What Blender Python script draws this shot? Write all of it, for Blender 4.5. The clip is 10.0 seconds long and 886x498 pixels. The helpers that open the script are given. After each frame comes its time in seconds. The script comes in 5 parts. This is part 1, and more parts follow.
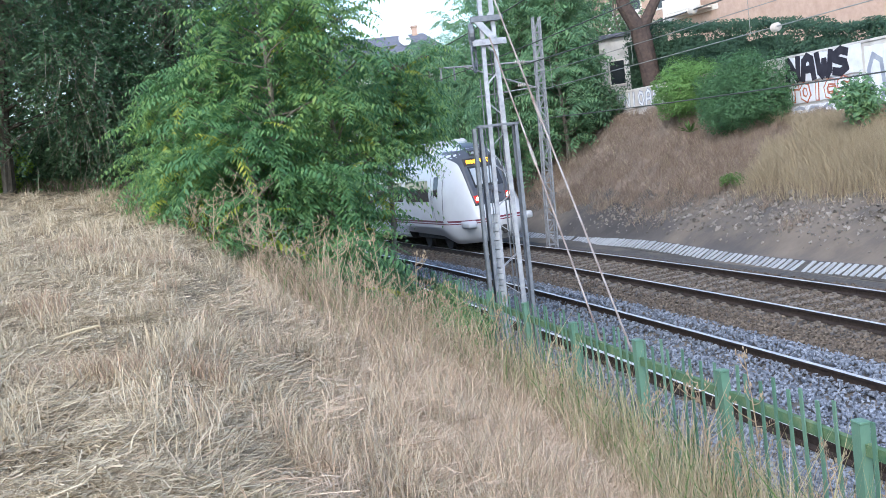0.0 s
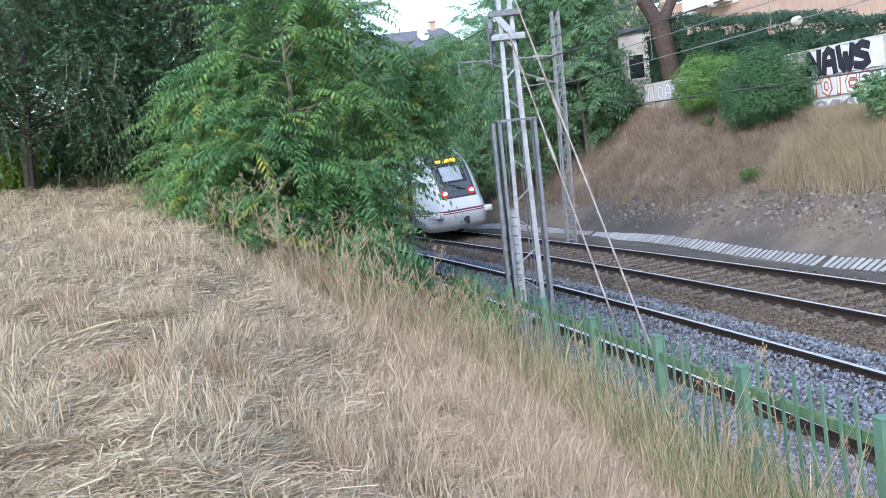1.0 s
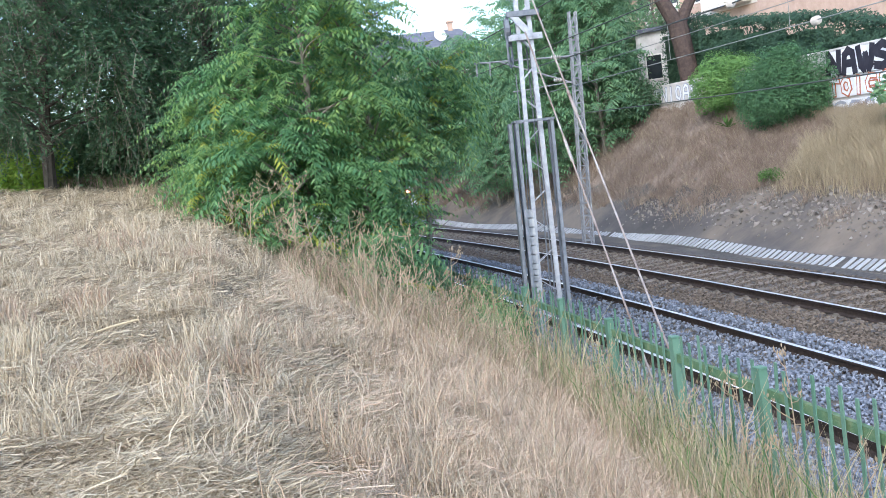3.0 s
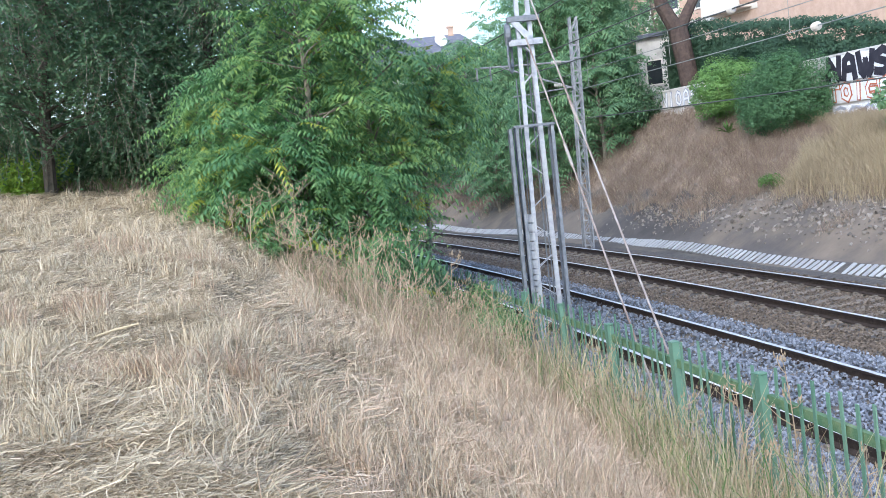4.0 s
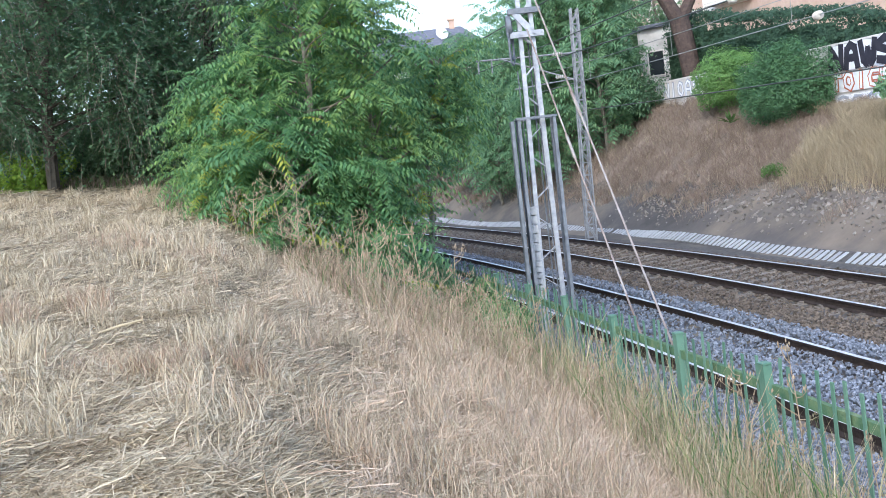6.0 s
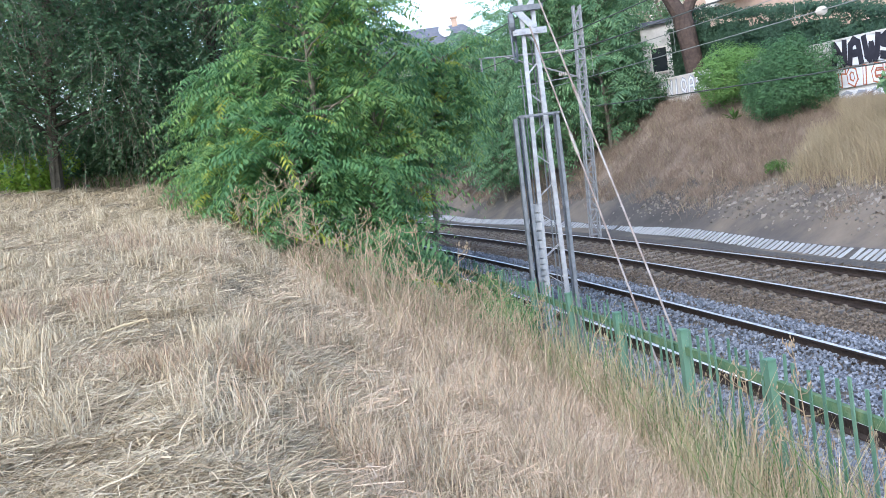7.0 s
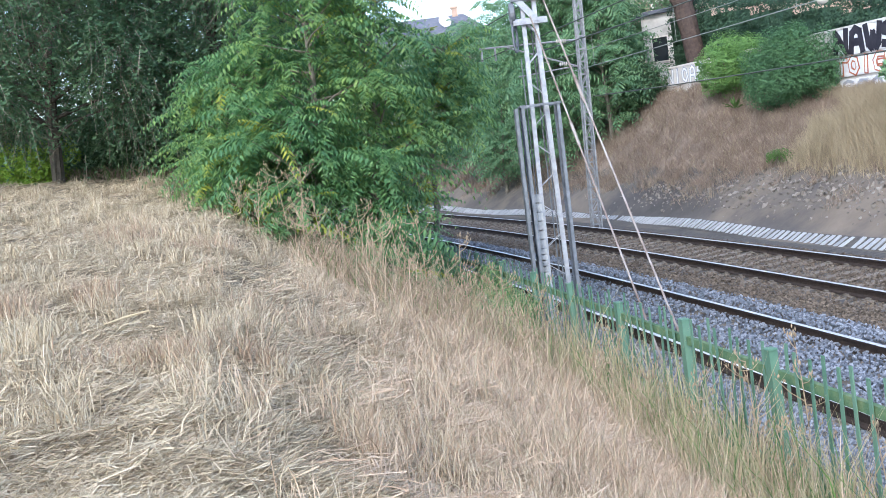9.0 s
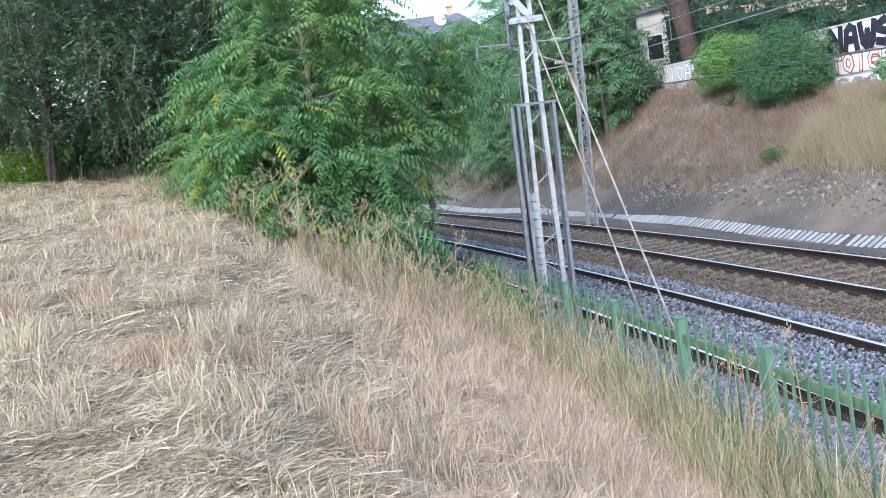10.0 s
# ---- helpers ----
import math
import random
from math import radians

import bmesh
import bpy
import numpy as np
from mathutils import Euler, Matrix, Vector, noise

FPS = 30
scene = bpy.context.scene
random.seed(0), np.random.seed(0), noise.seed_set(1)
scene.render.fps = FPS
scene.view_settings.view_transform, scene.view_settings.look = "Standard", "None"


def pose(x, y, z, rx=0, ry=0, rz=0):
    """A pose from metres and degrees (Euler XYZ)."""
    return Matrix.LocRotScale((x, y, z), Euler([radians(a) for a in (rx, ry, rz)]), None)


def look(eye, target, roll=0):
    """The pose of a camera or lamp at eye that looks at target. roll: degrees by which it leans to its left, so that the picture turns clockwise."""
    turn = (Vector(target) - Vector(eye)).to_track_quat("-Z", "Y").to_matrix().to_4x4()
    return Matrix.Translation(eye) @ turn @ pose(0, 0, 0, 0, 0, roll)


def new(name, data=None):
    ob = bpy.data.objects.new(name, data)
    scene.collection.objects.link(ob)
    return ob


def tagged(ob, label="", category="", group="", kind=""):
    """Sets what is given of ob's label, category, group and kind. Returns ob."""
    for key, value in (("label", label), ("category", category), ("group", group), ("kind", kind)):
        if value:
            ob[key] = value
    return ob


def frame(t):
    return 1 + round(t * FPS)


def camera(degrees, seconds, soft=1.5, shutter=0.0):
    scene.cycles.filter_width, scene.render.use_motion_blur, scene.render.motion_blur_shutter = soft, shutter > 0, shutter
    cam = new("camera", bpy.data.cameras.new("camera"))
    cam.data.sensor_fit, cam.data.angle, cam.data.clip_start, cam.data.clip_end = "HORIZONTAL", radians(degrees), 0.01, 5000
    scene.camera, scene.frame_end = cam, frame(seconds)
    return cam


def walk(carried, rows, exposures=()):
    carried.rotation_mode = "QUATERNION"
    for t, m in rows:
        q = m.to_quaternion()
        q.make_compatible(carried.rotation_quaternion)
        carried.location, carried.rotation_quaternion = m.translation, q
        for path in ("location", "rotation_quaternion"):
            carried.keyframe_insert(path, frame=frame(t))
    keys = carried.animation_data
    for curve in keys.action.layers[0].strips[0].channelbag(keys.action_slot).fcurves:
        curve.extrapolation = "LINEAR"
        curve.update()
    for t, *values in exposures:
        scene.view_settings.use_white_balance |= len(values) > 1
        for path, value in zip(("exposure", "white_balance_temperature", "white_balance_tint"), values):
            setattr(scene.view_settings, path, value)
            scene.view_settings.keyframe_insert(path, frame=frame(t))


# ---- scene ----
EYE_Z = 3.32
# yaw, pitch, roll of the hand-held camera, which turns on the spot
TURNS = [
    (0.0, -2.075, -4.941, -6.77), (0.5, -1.793, -4.937, -6.75), (1.0, -1.006, -5.093, -6.88),
    (1.5, -0.522, -4.997, -6.81), (2.0, -0.370, -4.762, -6.78), (2.5, -0.115, -4.997, -6.90),
    (4.0, -0.094, -4.685, -6.73), (4.5, -0.343, -4.546, -6.86), (5.0, -0.090, -4.517, -7.12),
    (5.5, 0.000, -4.920, -7.17), (7.0, 0.353, -5.139, -7.60), (7.5, 0.137, -5.352, -7.68),
    (8.0, 0.603, -5.424, -7.71), (8.5, 0.496, -5.542, -7.70), (9.0, 0.490, -5.652, -7.83),
    (9.5, 0.244, -5.873, -7.71), (10.0, 0.262, -5.753, -7.96),
]
cam = camera(47.0, 10.0, soft=0.6)
walk(cam, [(t, pose(0, 0, EYE_Z, 90 + p, 0, y) @ pose(0, 0, 0, 0, 0, r)) for t, y, p, r in TURNS],
     exposures=[(0.0, 1.67), (1.5, 1.70), (2.5, 1.79), (4.0, 1.82), (5.5, 1.77), (10.0, 1.88)])

# ---- light ----
SUN_EL, SUN_AZ = 38.0, 205.0          # degrees; azimuth clockwise from +y
world = bpy.data.worlds.new("evening_sky")
scene.world = world
world.use_nodes = True
wn = world.node_tree.nodes
sky = wn.new("ShaderNodeTexSky")
sky.sky_type = "NISHITA"
sky.sun_disc = False
sky.sun_elevation, sky.sun_rotation = radians(SUN_EL), radians(SUN_AZ)
sky.air_density, sky.dust_density, sky.ozone_density = 1.0, 1.2, 2.0
wn["Background"].inputs["Strength"].default_value = 0.15
world.node_tree.links.new(sky.outputs["Color"], wn["Background"].inputs["Color"])
sun = new("sun", bpy.data.lights.new("sun", "SUN"))
sun.data.energy, sun.data.angle, sun.data.color = 0.75, radians(25), (1.0, 0.98, 0.95)
sd = Vector((math.sin(radians(SUN_AZ)) * math.cos(radians(SUN_EL)), math.cos(radians(SUN_AZ)) * math.cos(radians(SUN_EL)), math.sin(radians(SUN_EL))))
sun.matrix_world = look(sd * 200, (0, 0, 0))

# ---- plan: a curved double track; o runs across it from the nearest rail, s along it ----
RAD, ANG, NEAR = 350.0, radians(9.63), 5.86
CX, CY = -(RAD - NEAR) * math.cos(ANG), -(RAD - NEAR) * math.sin(ANG)
GAUGE, GAP, CANT = 1.668, 2.43, 0.041
RAILS = [(0.0, 0.0), (GAUGE, CANT * GAUGE), (GAUGE + GAP, 0.0), (2 * GAUGE + GAP, CANT * GAUGE)]
FAR_MID = 1.5 * GAUGE + GAP


def at(o, s, z=0.0):
    a = ANG + s / RAD
    return Vector((CX + (RAD + o) * math.cos(a), CY + (RAD + o) * math.sin(a), z))


def heading(s):
    """Turn about z that lays local +y along the track and local +x across it, outwards."""
    return math.degrees(ANG + s / RAD)


def at_np(o, s, z):
    a = ANG + np.asarray(s) / RAD
    return np.stack([CX + (RAD + o) * np.cos(a), CY + (RAD + o) * np.sin(a), z + 0 * a], -1)


def os_np(x, y):
    return np.hypot(x - CX, y - CY) - RAD, RAD * (np.arctan2(y - CY, x - CX) - ANG)


RNG = np.random.default_rng(7)
WAVES = [(RNG.uniform(0, 6.28), RNG.uniform(0, 6.28)) for _ in range(24)]


def rough_np(x, y, size):
    """Soft bumps of about that size, from -1 to 1."""
    v = 0.0
    for i, (a, b) in enumerate(WAVES[:8]):
        k = 6.28 / size * (0.6 + 0.17 * i)
        v = v + np.sin(k * (x * math.cos(a) + y * math.sin(a)) + b)
    return v / 4.0


def smooth(v, a, b):
    t = np.clip((v - a) / (b - a), 0, 1)
    return t * t * (3 - 2 * t)


def ground_np(o, s):
    o, s = np.asarray(o, float), np.asarray(s, float)
    x, y = at_np(o, s, 0)[..., 0], at_np(o, s, 0)[..., 1]
    bed = np.interp(o, [-1.7, -0.8, 0, 1.668, 2.4, 3.4, 4.1, 5.77, 6.6, 7.0, 7.9, 8.15],
                    [-0.25, -0.2, -0.19, -0.12, -0.13, -0.2, -0.18, -0.12, -0.16, -0.1, 0.02, 0.12])
    top = 3.2 + 1.05 * smooth(s, 27, 38)
    low = 0.12 + 1.0 * np.clip((o - 8.15) / 1.7, 0, 1) ** 0.8
    bank = low + (top - 1.12) * np.clip((o - 9.85) / 3.9, 0, 1) ** 0.92
    bank = bank + 0.10 * rough_np(x, y, 2.2) * smooth(o, 8.3, 9.5) + 0.05 * rough_np(y, x, 0.7) * smooth(o, 8.3, 9.0)
    bank = bank + 0.4 * smooth(o, 14.3, 14.6)
    edge = 0.25
    plat = 1.77 + 0.073 * np.clip(s, -6, 22) + 0.09 * np.clip(-6.3 - o, 0, 7)
    t = np.clip((-2.2 - o) / 4.1, 0, 1)
    field = edge + (plat - edge) * t + 0.035 * rough_np(x, y, 2.6) + 0.02 * rough_np(y, x, 0.9)
    side = -0.25 + (edge + 0.25) * smooth(o, -1.55, -2.2)
    z = np.where(o < -2.2, field, np.where(o < -1.55, side, np.where(o < 8.15, bed, bank)))
    return z


def gz(o, s):
    return float(ground_np(o, s))


# ---- materials ----
def material(name, stops, scale=6.0, rough=0.9, bump=0.3, fine=60.0, metal=0.0, island=0.0, per_object=0.0, coat=0.0, through_light=0.0, spec=0.3):
    """stops: colours from low to high noise. island / per_object: how far each piece shifts along them."""
    m = bpy.data.materials.new(name)
    m.use_nodes = True
    nt = m.node_tree
    n, l = nt.nodes, nt.links
    b = n["Principled BSDF"]
    b.inputs["Roughness"].default_value = rough
    b.inputs["Metallic"].default_value = metal
    b.inputs["Specular IOR Level"].default_value = spec
    b.inputs["Coat Weight"].default_value = coat
    co = n.new("ShaderNodeTexCoord")
    big = n.new("ShaderNodeTexNoise")
    big.inputs["Scale"].default_value = scale
    big.inputs["Detail"].default_value = 6.0
    big.inputs["Roughness"].default_value = 0.65
    l.new(co.outputs["Object"], big.inputs["Vector"])
    val = big.outputs["Fac"]
    if island or per_object:
        src = n.new("ShaderNodeNewGeometry").outputs["Random Per Island"] if island else n.new("ShaderNodeObjectInfo").outputs["Random"]
        mx = n.new("ShaderNodeMix")
        mx.inputs["Factor"].default_value = island or per_object
        l.new(val, mx.inputs["A"])
        l.new(src, mx.inputs["B"])
        val = mx.outputs["Result"]
    ramp = n.new("ShaderNodeValToRGB")
    cr = ramp.color_ramp
    lo, hi = (0.05, 0.95) if (island or per_object) else (0.32, 0.68)
    while len(cr.elements) < len(stops):
        cr.elements.new(0.5)
    for i, c in enumerate(stops):
        cr.elements[i].position = lo + (hi - lo) * i / max(1, len(stops) - 1)
        cr.elements[i].color = (*c, 1)
    l.new(val, ramp.inputs["Fac"])
    l.new(ramp.outputs["Color"], b.inputs["Base Color"])
    if bump:
        sm = n.new("ShaderNodeTexNoise")
        sm.inputs["Scale"].default_value = fine
        sm.inputs["Detail"].default_value = 4.0
        l.new(co.outputs["Object"], sm.inputs["Vector"])
        bp = n.new("ShaderNodeBump")
        bp.inputs["Strength"].default_value = bump
        bp.inputs["Distance"].default_value = 0.02
        l.new(sm.outputs["Fac"], bp.inputs["Height"])
        l.new(bp.outputs["Normal"], b.inputs["Normal"])
    if through_light:
        tr = n.new("ShaderNodeBsdfTranslucent")
        l.new(ramp.outputs["Color"], tr.inputs["Color"])
        ms = n.new("ShaderNodeMixShader")
        ms.inputs["Fac"].default_value = through_light
        l.new(b.outputs["BSDF"], ms.inputs[1])
        l.new(tr.outputs["BSDF"], ms.inputs[2])
        l.new(ms.outputs["Shader"], n["Material Output"].inputs["Surface"])
    return m


def glowing(name, colour, strength):
    m = material(name, [colour, colour], bump=0)
    b = m.node_tree.nodes["Principled BSDF"]
    b.inputs["Emission Color"].default_value = (*colour, 1)
    b.inputs["Emission Strength"].default_value = strength
    return m


M = {}
M["soil"] = material("dry_soil", [(0.11, 0.085, 0.06), (0.22, 0.175, 0.12), (0.33, 0.27, 0.19)], scale=1.3, bump=0.6, fine=18)
M["bank_soil"] = material("bank_soil", [(0.065, 0.06, 0.057), (0.10, 0.09, 0.082), (0.17, 0.142, 0.115), (0.23, 0.19, 0.15)], scale=0.22, bump=0.9, fine=9)
M["thatch"] = material("dead_grass_thatch", [(0.13, 0.10, 0.08), (0.21, 0.165, 0.13), (0.29, 0.235, 0.185)], scale=1.1, bump=0.9, fine=22)
M["bed"] = material("ballast_bed", [(0.06, 0.058, 0.056), (0.12, 0.11, 0.10)], scale=9, bump=1.0, fine=28)
M["stone_blue"] = material("ballast_grey_stone", [(0.075, 0.088, 0.11), (0.17, 0.195, 0.24), (0.31, 0.345, 0.40)], scale=3, island=0.75, bump=0.3)
M["stone_brown"] = material("ballast_brown_stone", [(0.06, 0.05, 0.04), (0.125, 0.10, 0.08), (0.20, 0.165, 0.13)], scale=3, island=0.75, bump=0.3)
M["rail_side"] = material("rusty_rail", [(0.020, 0.015, 0.013), (0.05, 0.036, 0.030)], scale=12, rough=0.85, bump=0.3)
M["rail_top"] = material("polished_rail_head", [(0.66, 0.67, 0.69), (0.80, 0.81, 0.83)], scale=5, rough=0.4, metal=0.6, bump=0.05)
M["sleeper"] = material("concrete_sleeper", [(0.12, 0.105, 0.09), (0.215, 0.19, 0.165)], scale=7, per_object=0.4, bump=0.4)
M["slab"] = material("pale_concrete_slab", [(0.24, 0.25, 0.265), (0.34, 0.355, 0.37), (0.43, 0.445, 0.46)], scale=6, per_object=0.5, bump=0.3)
M["galv"] = material("galvanised_steel", [(0.24, 0.255, 0.29), (0.40, 0.425, 0.465)], scale=9, rough=0.5, metal=0.5, bump=0.1)
M["galv_dark"] = material("weathered_steel", [(0.11, 0.125, 0.145), (0.20, 0.22, 0.25)], scale=8, rough=0.6, metal=0.4, bump=0.1)
M["mast_old"] = material("old_grey_mast_steel", [(0.19, 0.195, 0.205), (0.32, 0.33, 0.345)], scale=8, rough=0.7, metal=0.3, bump=0.1)
M["rod"] = material("rusty_galvanised_rod", [(0.16, 0.115, 0.10), (0.27, 0.23, 0.21), (0.37, 0.35, 0.34)], scale=3, rough=0.65, metal=0.2, bump=0.1)
M["weight"] = material("counterweight_concrete", [(0.28, 0.29, 0.30), (0.45, 0.46, 0.47)], scale=8, bump=0.3)
M["wire"] = material("dark_wire", [(0.05, 0.06, 0.055), (0.10, 0.11, 0.10)], scale=4, rough=0.6, bump=0)
M["wire_pale"] = material("weathered_wire", [(0.18, 0.20, 0.19), (0.28, 0.30, 0.29)], scale=4, rough=0.6, bump=0)
M["ceramic"] = material("glazed_insulator", [(0.35, 0.33, 0.30), (0.5, 0.48, 0.45)], scale=5, rough=0.25, bump=0)
M["fence"] = material("green_fence_paint", [(0.055, 0.135, 0.095), (0.095, 0.20, 0.14), (0.16, 0.27, 0.20)], scale=5, rough=0.55, per_object=0.4, bump=0.15)
M["fence_moss"] = material("mossy_green_rail", [(0.05, 0.13, 0.075), (0.10, 0.18, 0.09), (0.17, 0.23, 0.12)], scale=6, rough=0.8, bump=0.4)
M["pale_stone"] = material("pale_bank_stone", [(0.10, 0.09, 0.08), (0.19, 0.17, 0.15), (0.31, 0.285, 0.255)], scale=3, island=0.7, bump=0.3)
M["straw_bright"] = material("bright_loose_straw", [(0.44, 0.36, 0.235), (0.57, 0.48, 0.33), (0.67, 0.58, 0.42)], scale=1.4, island=0.7, bump=0, through_light=0.2)
M["straw"] = material("bleached_straw", [(0.13, 0.095, 0.058), (0.43, 0.348, 0.238), (0.625, 0.53, 0.385), (0.765, 0.685, 0.54)], scale=1.3, island=0.7, bump=0, through_light=0.25)
M["straw_red"] = material("dry_brome_grass", [(0.23, 0.15, 0.095), (0.50, 0.373, 0.265), (0.67, 0.53, 0.40), (0.78, 0.665, 0.535)], scale=1.8, island=0.55, bump=0, through_light=0.25)
M["bank_grass"] = material("bank_dry_grass", [(0.15, 0.11, 0.088), (0.26, 0.20, 0.16), (0.38, 0.305, 0.245)], scale=0.9, island=0.5, bump=0, through_light=0.2)
M["bank_pale"] = material("pale_oat_grass", [(0.24, 0.195, 0.13), (0.38, 0.315, 0.215), (0.50, 0.43, 0.305)], scale=0.5, island=0.5, bump=0, through_light=0.2)
M["green_weed"] = material("green_weed_leaf", [(0.05, 0.10, 0.03), (0.10, 0.20, 0.06), (0.17, 0.28, 0.09)], scale=1.2, island=0.6, bump=0, through_light=0.3)
M["ailanthus"] = material("compound_leaf_green", [(0.055, 0.14, 0.08), (0.11, 0.245, 0.11), (0.235, 0.38, 0.125), (0.42, 0.51, 0.165)], scale=0.9, island=0.4, rough=0.45, bump=0, through_light=0.5, spec=0.4)
M["ailanthus_blue"] = material("blue_green_compound_leaf", [(0.05, 0.14, 0.075), (0.095, 0.225, 0.10), (0.17, 0.32, 0.125), (0.30, 0.43, 0.16)], scale=0.9, island=0.4, rough=0.45, bump=0, through_light=0.45, spec=0.4)
M["yellow_leaf"] = material("yellowing_leaf", [(0.24, 0.32, 0.06), (0.38, 0.38, 0.07)], scale=2, island=0.6, rough=0.55, bump=0, through_light=0.35)
M["elm"] = material("dark_small_leaf", [(0.05, 0.11, 0.07), (0.085, 0.17, 0.09), (0.14, 0.235, 0.11)], scale=0.5, island=0.4, rough=0.5, bump=0, through_light=0.35)
# leaf green paled and blued: the haze over the far bank is in the colour
M["hazy_leaf"] = material("haze_tinted_leaf", [(0.085, 0.19, 0.12), (0.16, 0.30, 0.16), (0.28, 0.43, 0.19)], scale=0.4, island=0.4, rough=0.6, bump=0, through_light=0.4)
# the yellow-green paints sunlight on the leaves into their colour
M["sunlit"] = material("sunlit_painted_leaf", [(0.12, 0.26, 0.04), (0.22, 0.38, 0.06), (0.36, 0.46, 0.08)], scale=0.6, island=0.5, rough=0.6, bump=0, through_light=0.45)
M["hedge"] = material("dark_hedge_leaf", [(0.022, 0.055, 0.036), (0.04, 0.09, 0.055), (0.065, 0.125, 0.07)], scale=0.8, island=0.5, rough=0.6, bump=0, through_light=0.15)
M["ivy"] = material("ivy_leaf", [(0.04, 0.105, 0.055), (0.07, 0.165, 0.075), (0.12, 0.235, 0.09)], scale=0.5, island=0.35, rough=0.45, bump=0, through_light=0.2)
M["ivy_light"] = material("lighter_ivy_leaf", [(0.075, 0.18, 0.06), (0.14, 0.275, 0.08), (0.22, 0.365, 0.10)], scale=0.5, island=0.35, rough=0.45, bump=0, through_light=0.25)
M["pale_stem"] = material("yellow_green_stem", [(0.23, 0.22, 0.115), (0.39, 0.36, 0.21), (0.52, 0.47, 0.305)], scale=1.5, island=0.6, bump=0, through_light=0.25)
M["bark"] = material("grey_bark", [(0.13, 0.115, 0.095), (0.27, 0.24, 0.20)], scale=9, bump=0.8, fine=30)
# copy of the grey bark with the shade under the crowns put into its colour
M["shade_bark"] = material("bark_painted_shade", [(0.05, 0.045, 0.038), (0.10, 0.09, 0.075)], scale=9, bump=0.8, fine=30)
M["pine_bark"] = material("red_brown_bark", [(0.045, 0.033, 0.030), (0.095, 0.068, 0.058)], scale=6, bump=0.9, fine=14)
M["brown_weed"] = material("brown_dead_weed", [(0.20, 0.135, 0.09), (0.40, 0.285, 0.205), (0.56, 0.44, 0.325)], scale=1.5, island=0.6, bump=0, through_light=0.15)
M["twig"] = material("dry_twig", [(0.24, 0.17, 0.11), (0.46, 0.37, 0.255)], scale=3, island=0.6, bump=0)
M["plaster"] = material("stained_wall_render", [(0.40, 0.38, 0.36), (0.56, 0.54, 0.52), (0.66, 0.65, 0.63)], scale=1.2, bump=0.4, fine=40)
M["paint_white"] = material("spray_paint_white", [(0.62, 0.64, 0.68), (0.78, 0.80, 0.84)], scale=3, bump=0.1)
M["paint_black"] = material("spray_paint_black", [(0.015, 0.015, 0.025), (0.04, 0.04, 0.055)], scale=3, bump=0.1)
M["paint_red"] = material("spray_paint_orange_red", [(0.36, 0.11, 0.07), (0.50, 0.19, 0.12)], scale=3, bump=0.1)
M["paint_blue"] = material("spray_paint_grey_blue", [(0.26, 0.29, 0.36), (0.38, 0.42, 0.49)], scale=3, bump=0.1)
M["brick"] = material("pink_brick_facade", [(0.40, 0.285, 0.225), (0.50, 0.37, 0.30)], scale=2.5, bump=0.3, fine=30)
M["trim"] = material("cream_concrete_trim", [(0.60, 0.57, 0.52), (0.74, 0.71, 0.66)], scale=2.0, bump=0.2)
M["slate"] = material("slate_roof", [(0.10, 0.11, 0.14), (0.17, 0.18, 0.22)], scale=3, bump=0.4, fine=12)
M["glass"] = material("dark_window_glass", [(0.02, 0.025, 0.03), (0.04, 0.045, 0.05)], scale=1.5, rough=0.08, bump=0, spec=0.6)
M["train_white"] = material("white_train_paint", [(0.52, 0.54, 0.565), (0.60, 0.62, 0.645)], scale=0.8, rough=0.28, bump=0.02, coat=0.4)
M["train_grey"] = material("dark_grey_train_panel", [(0.055, 0.06, 0.075), (0.085, 0.095, 0.11)], scale=1.5, rough=0.3, bump=0, coat=0.5)
M["train_roof"] = material("grey_train_roof", [(0.35, 0.37, 0.39), (0.5, 0.52, 0.54)], scale=2, rough=0.6, bump=0.05)
M["train_skirt"] = material("pale_grey_skirt", [(0.38, 0.39, 0.41), (0.52, 0.53, 0.55)], scale=2, rough=0.5, bump=0.05)
M["train_stripe"] = material("maroon_stripe", [(0.13, 0.025, 0.04), (0.19, 0.04, 0.06)], scale=2, rough=0.35, bump=0)
M["train_dark"] = material("dirty_underframe", [(0.02, 0.02, 0.022), (0.06, 0.055, 0.05)], scale=5, rough=0.8, bump=0.3)
M["train_glass"] = material("tinted_train_glass", [(0.018, 0.02, 0.022), (0.035, 0.035, 0.035)], scale=1, rough=0.06, bump=0, spec=0.7)
# pale glass; on the windscreen its tone paints a reflection
M["pale_glass"] = material("glass_painted_sheen", [(0.30, 0.34, 0.37), (0.38, 0.42, 0.45)], scale=1.5, rough=0.12, bump=0, spec=0.6)
M["red_lens"] = material("red_lamp_surround", [(0.45, 0.02, 0.015), (0.60, 0.03, 0.02)], scale=5, rough=0.3, bump=0)
M["tail_glow"] = glowing("lit_tail_lamp", (1.0, 0.42, 0.30), 5.0)
M["amber_glow"] = glowing("lit_amber_matrix", (1.0, 0.42, 0.02), 2.6)


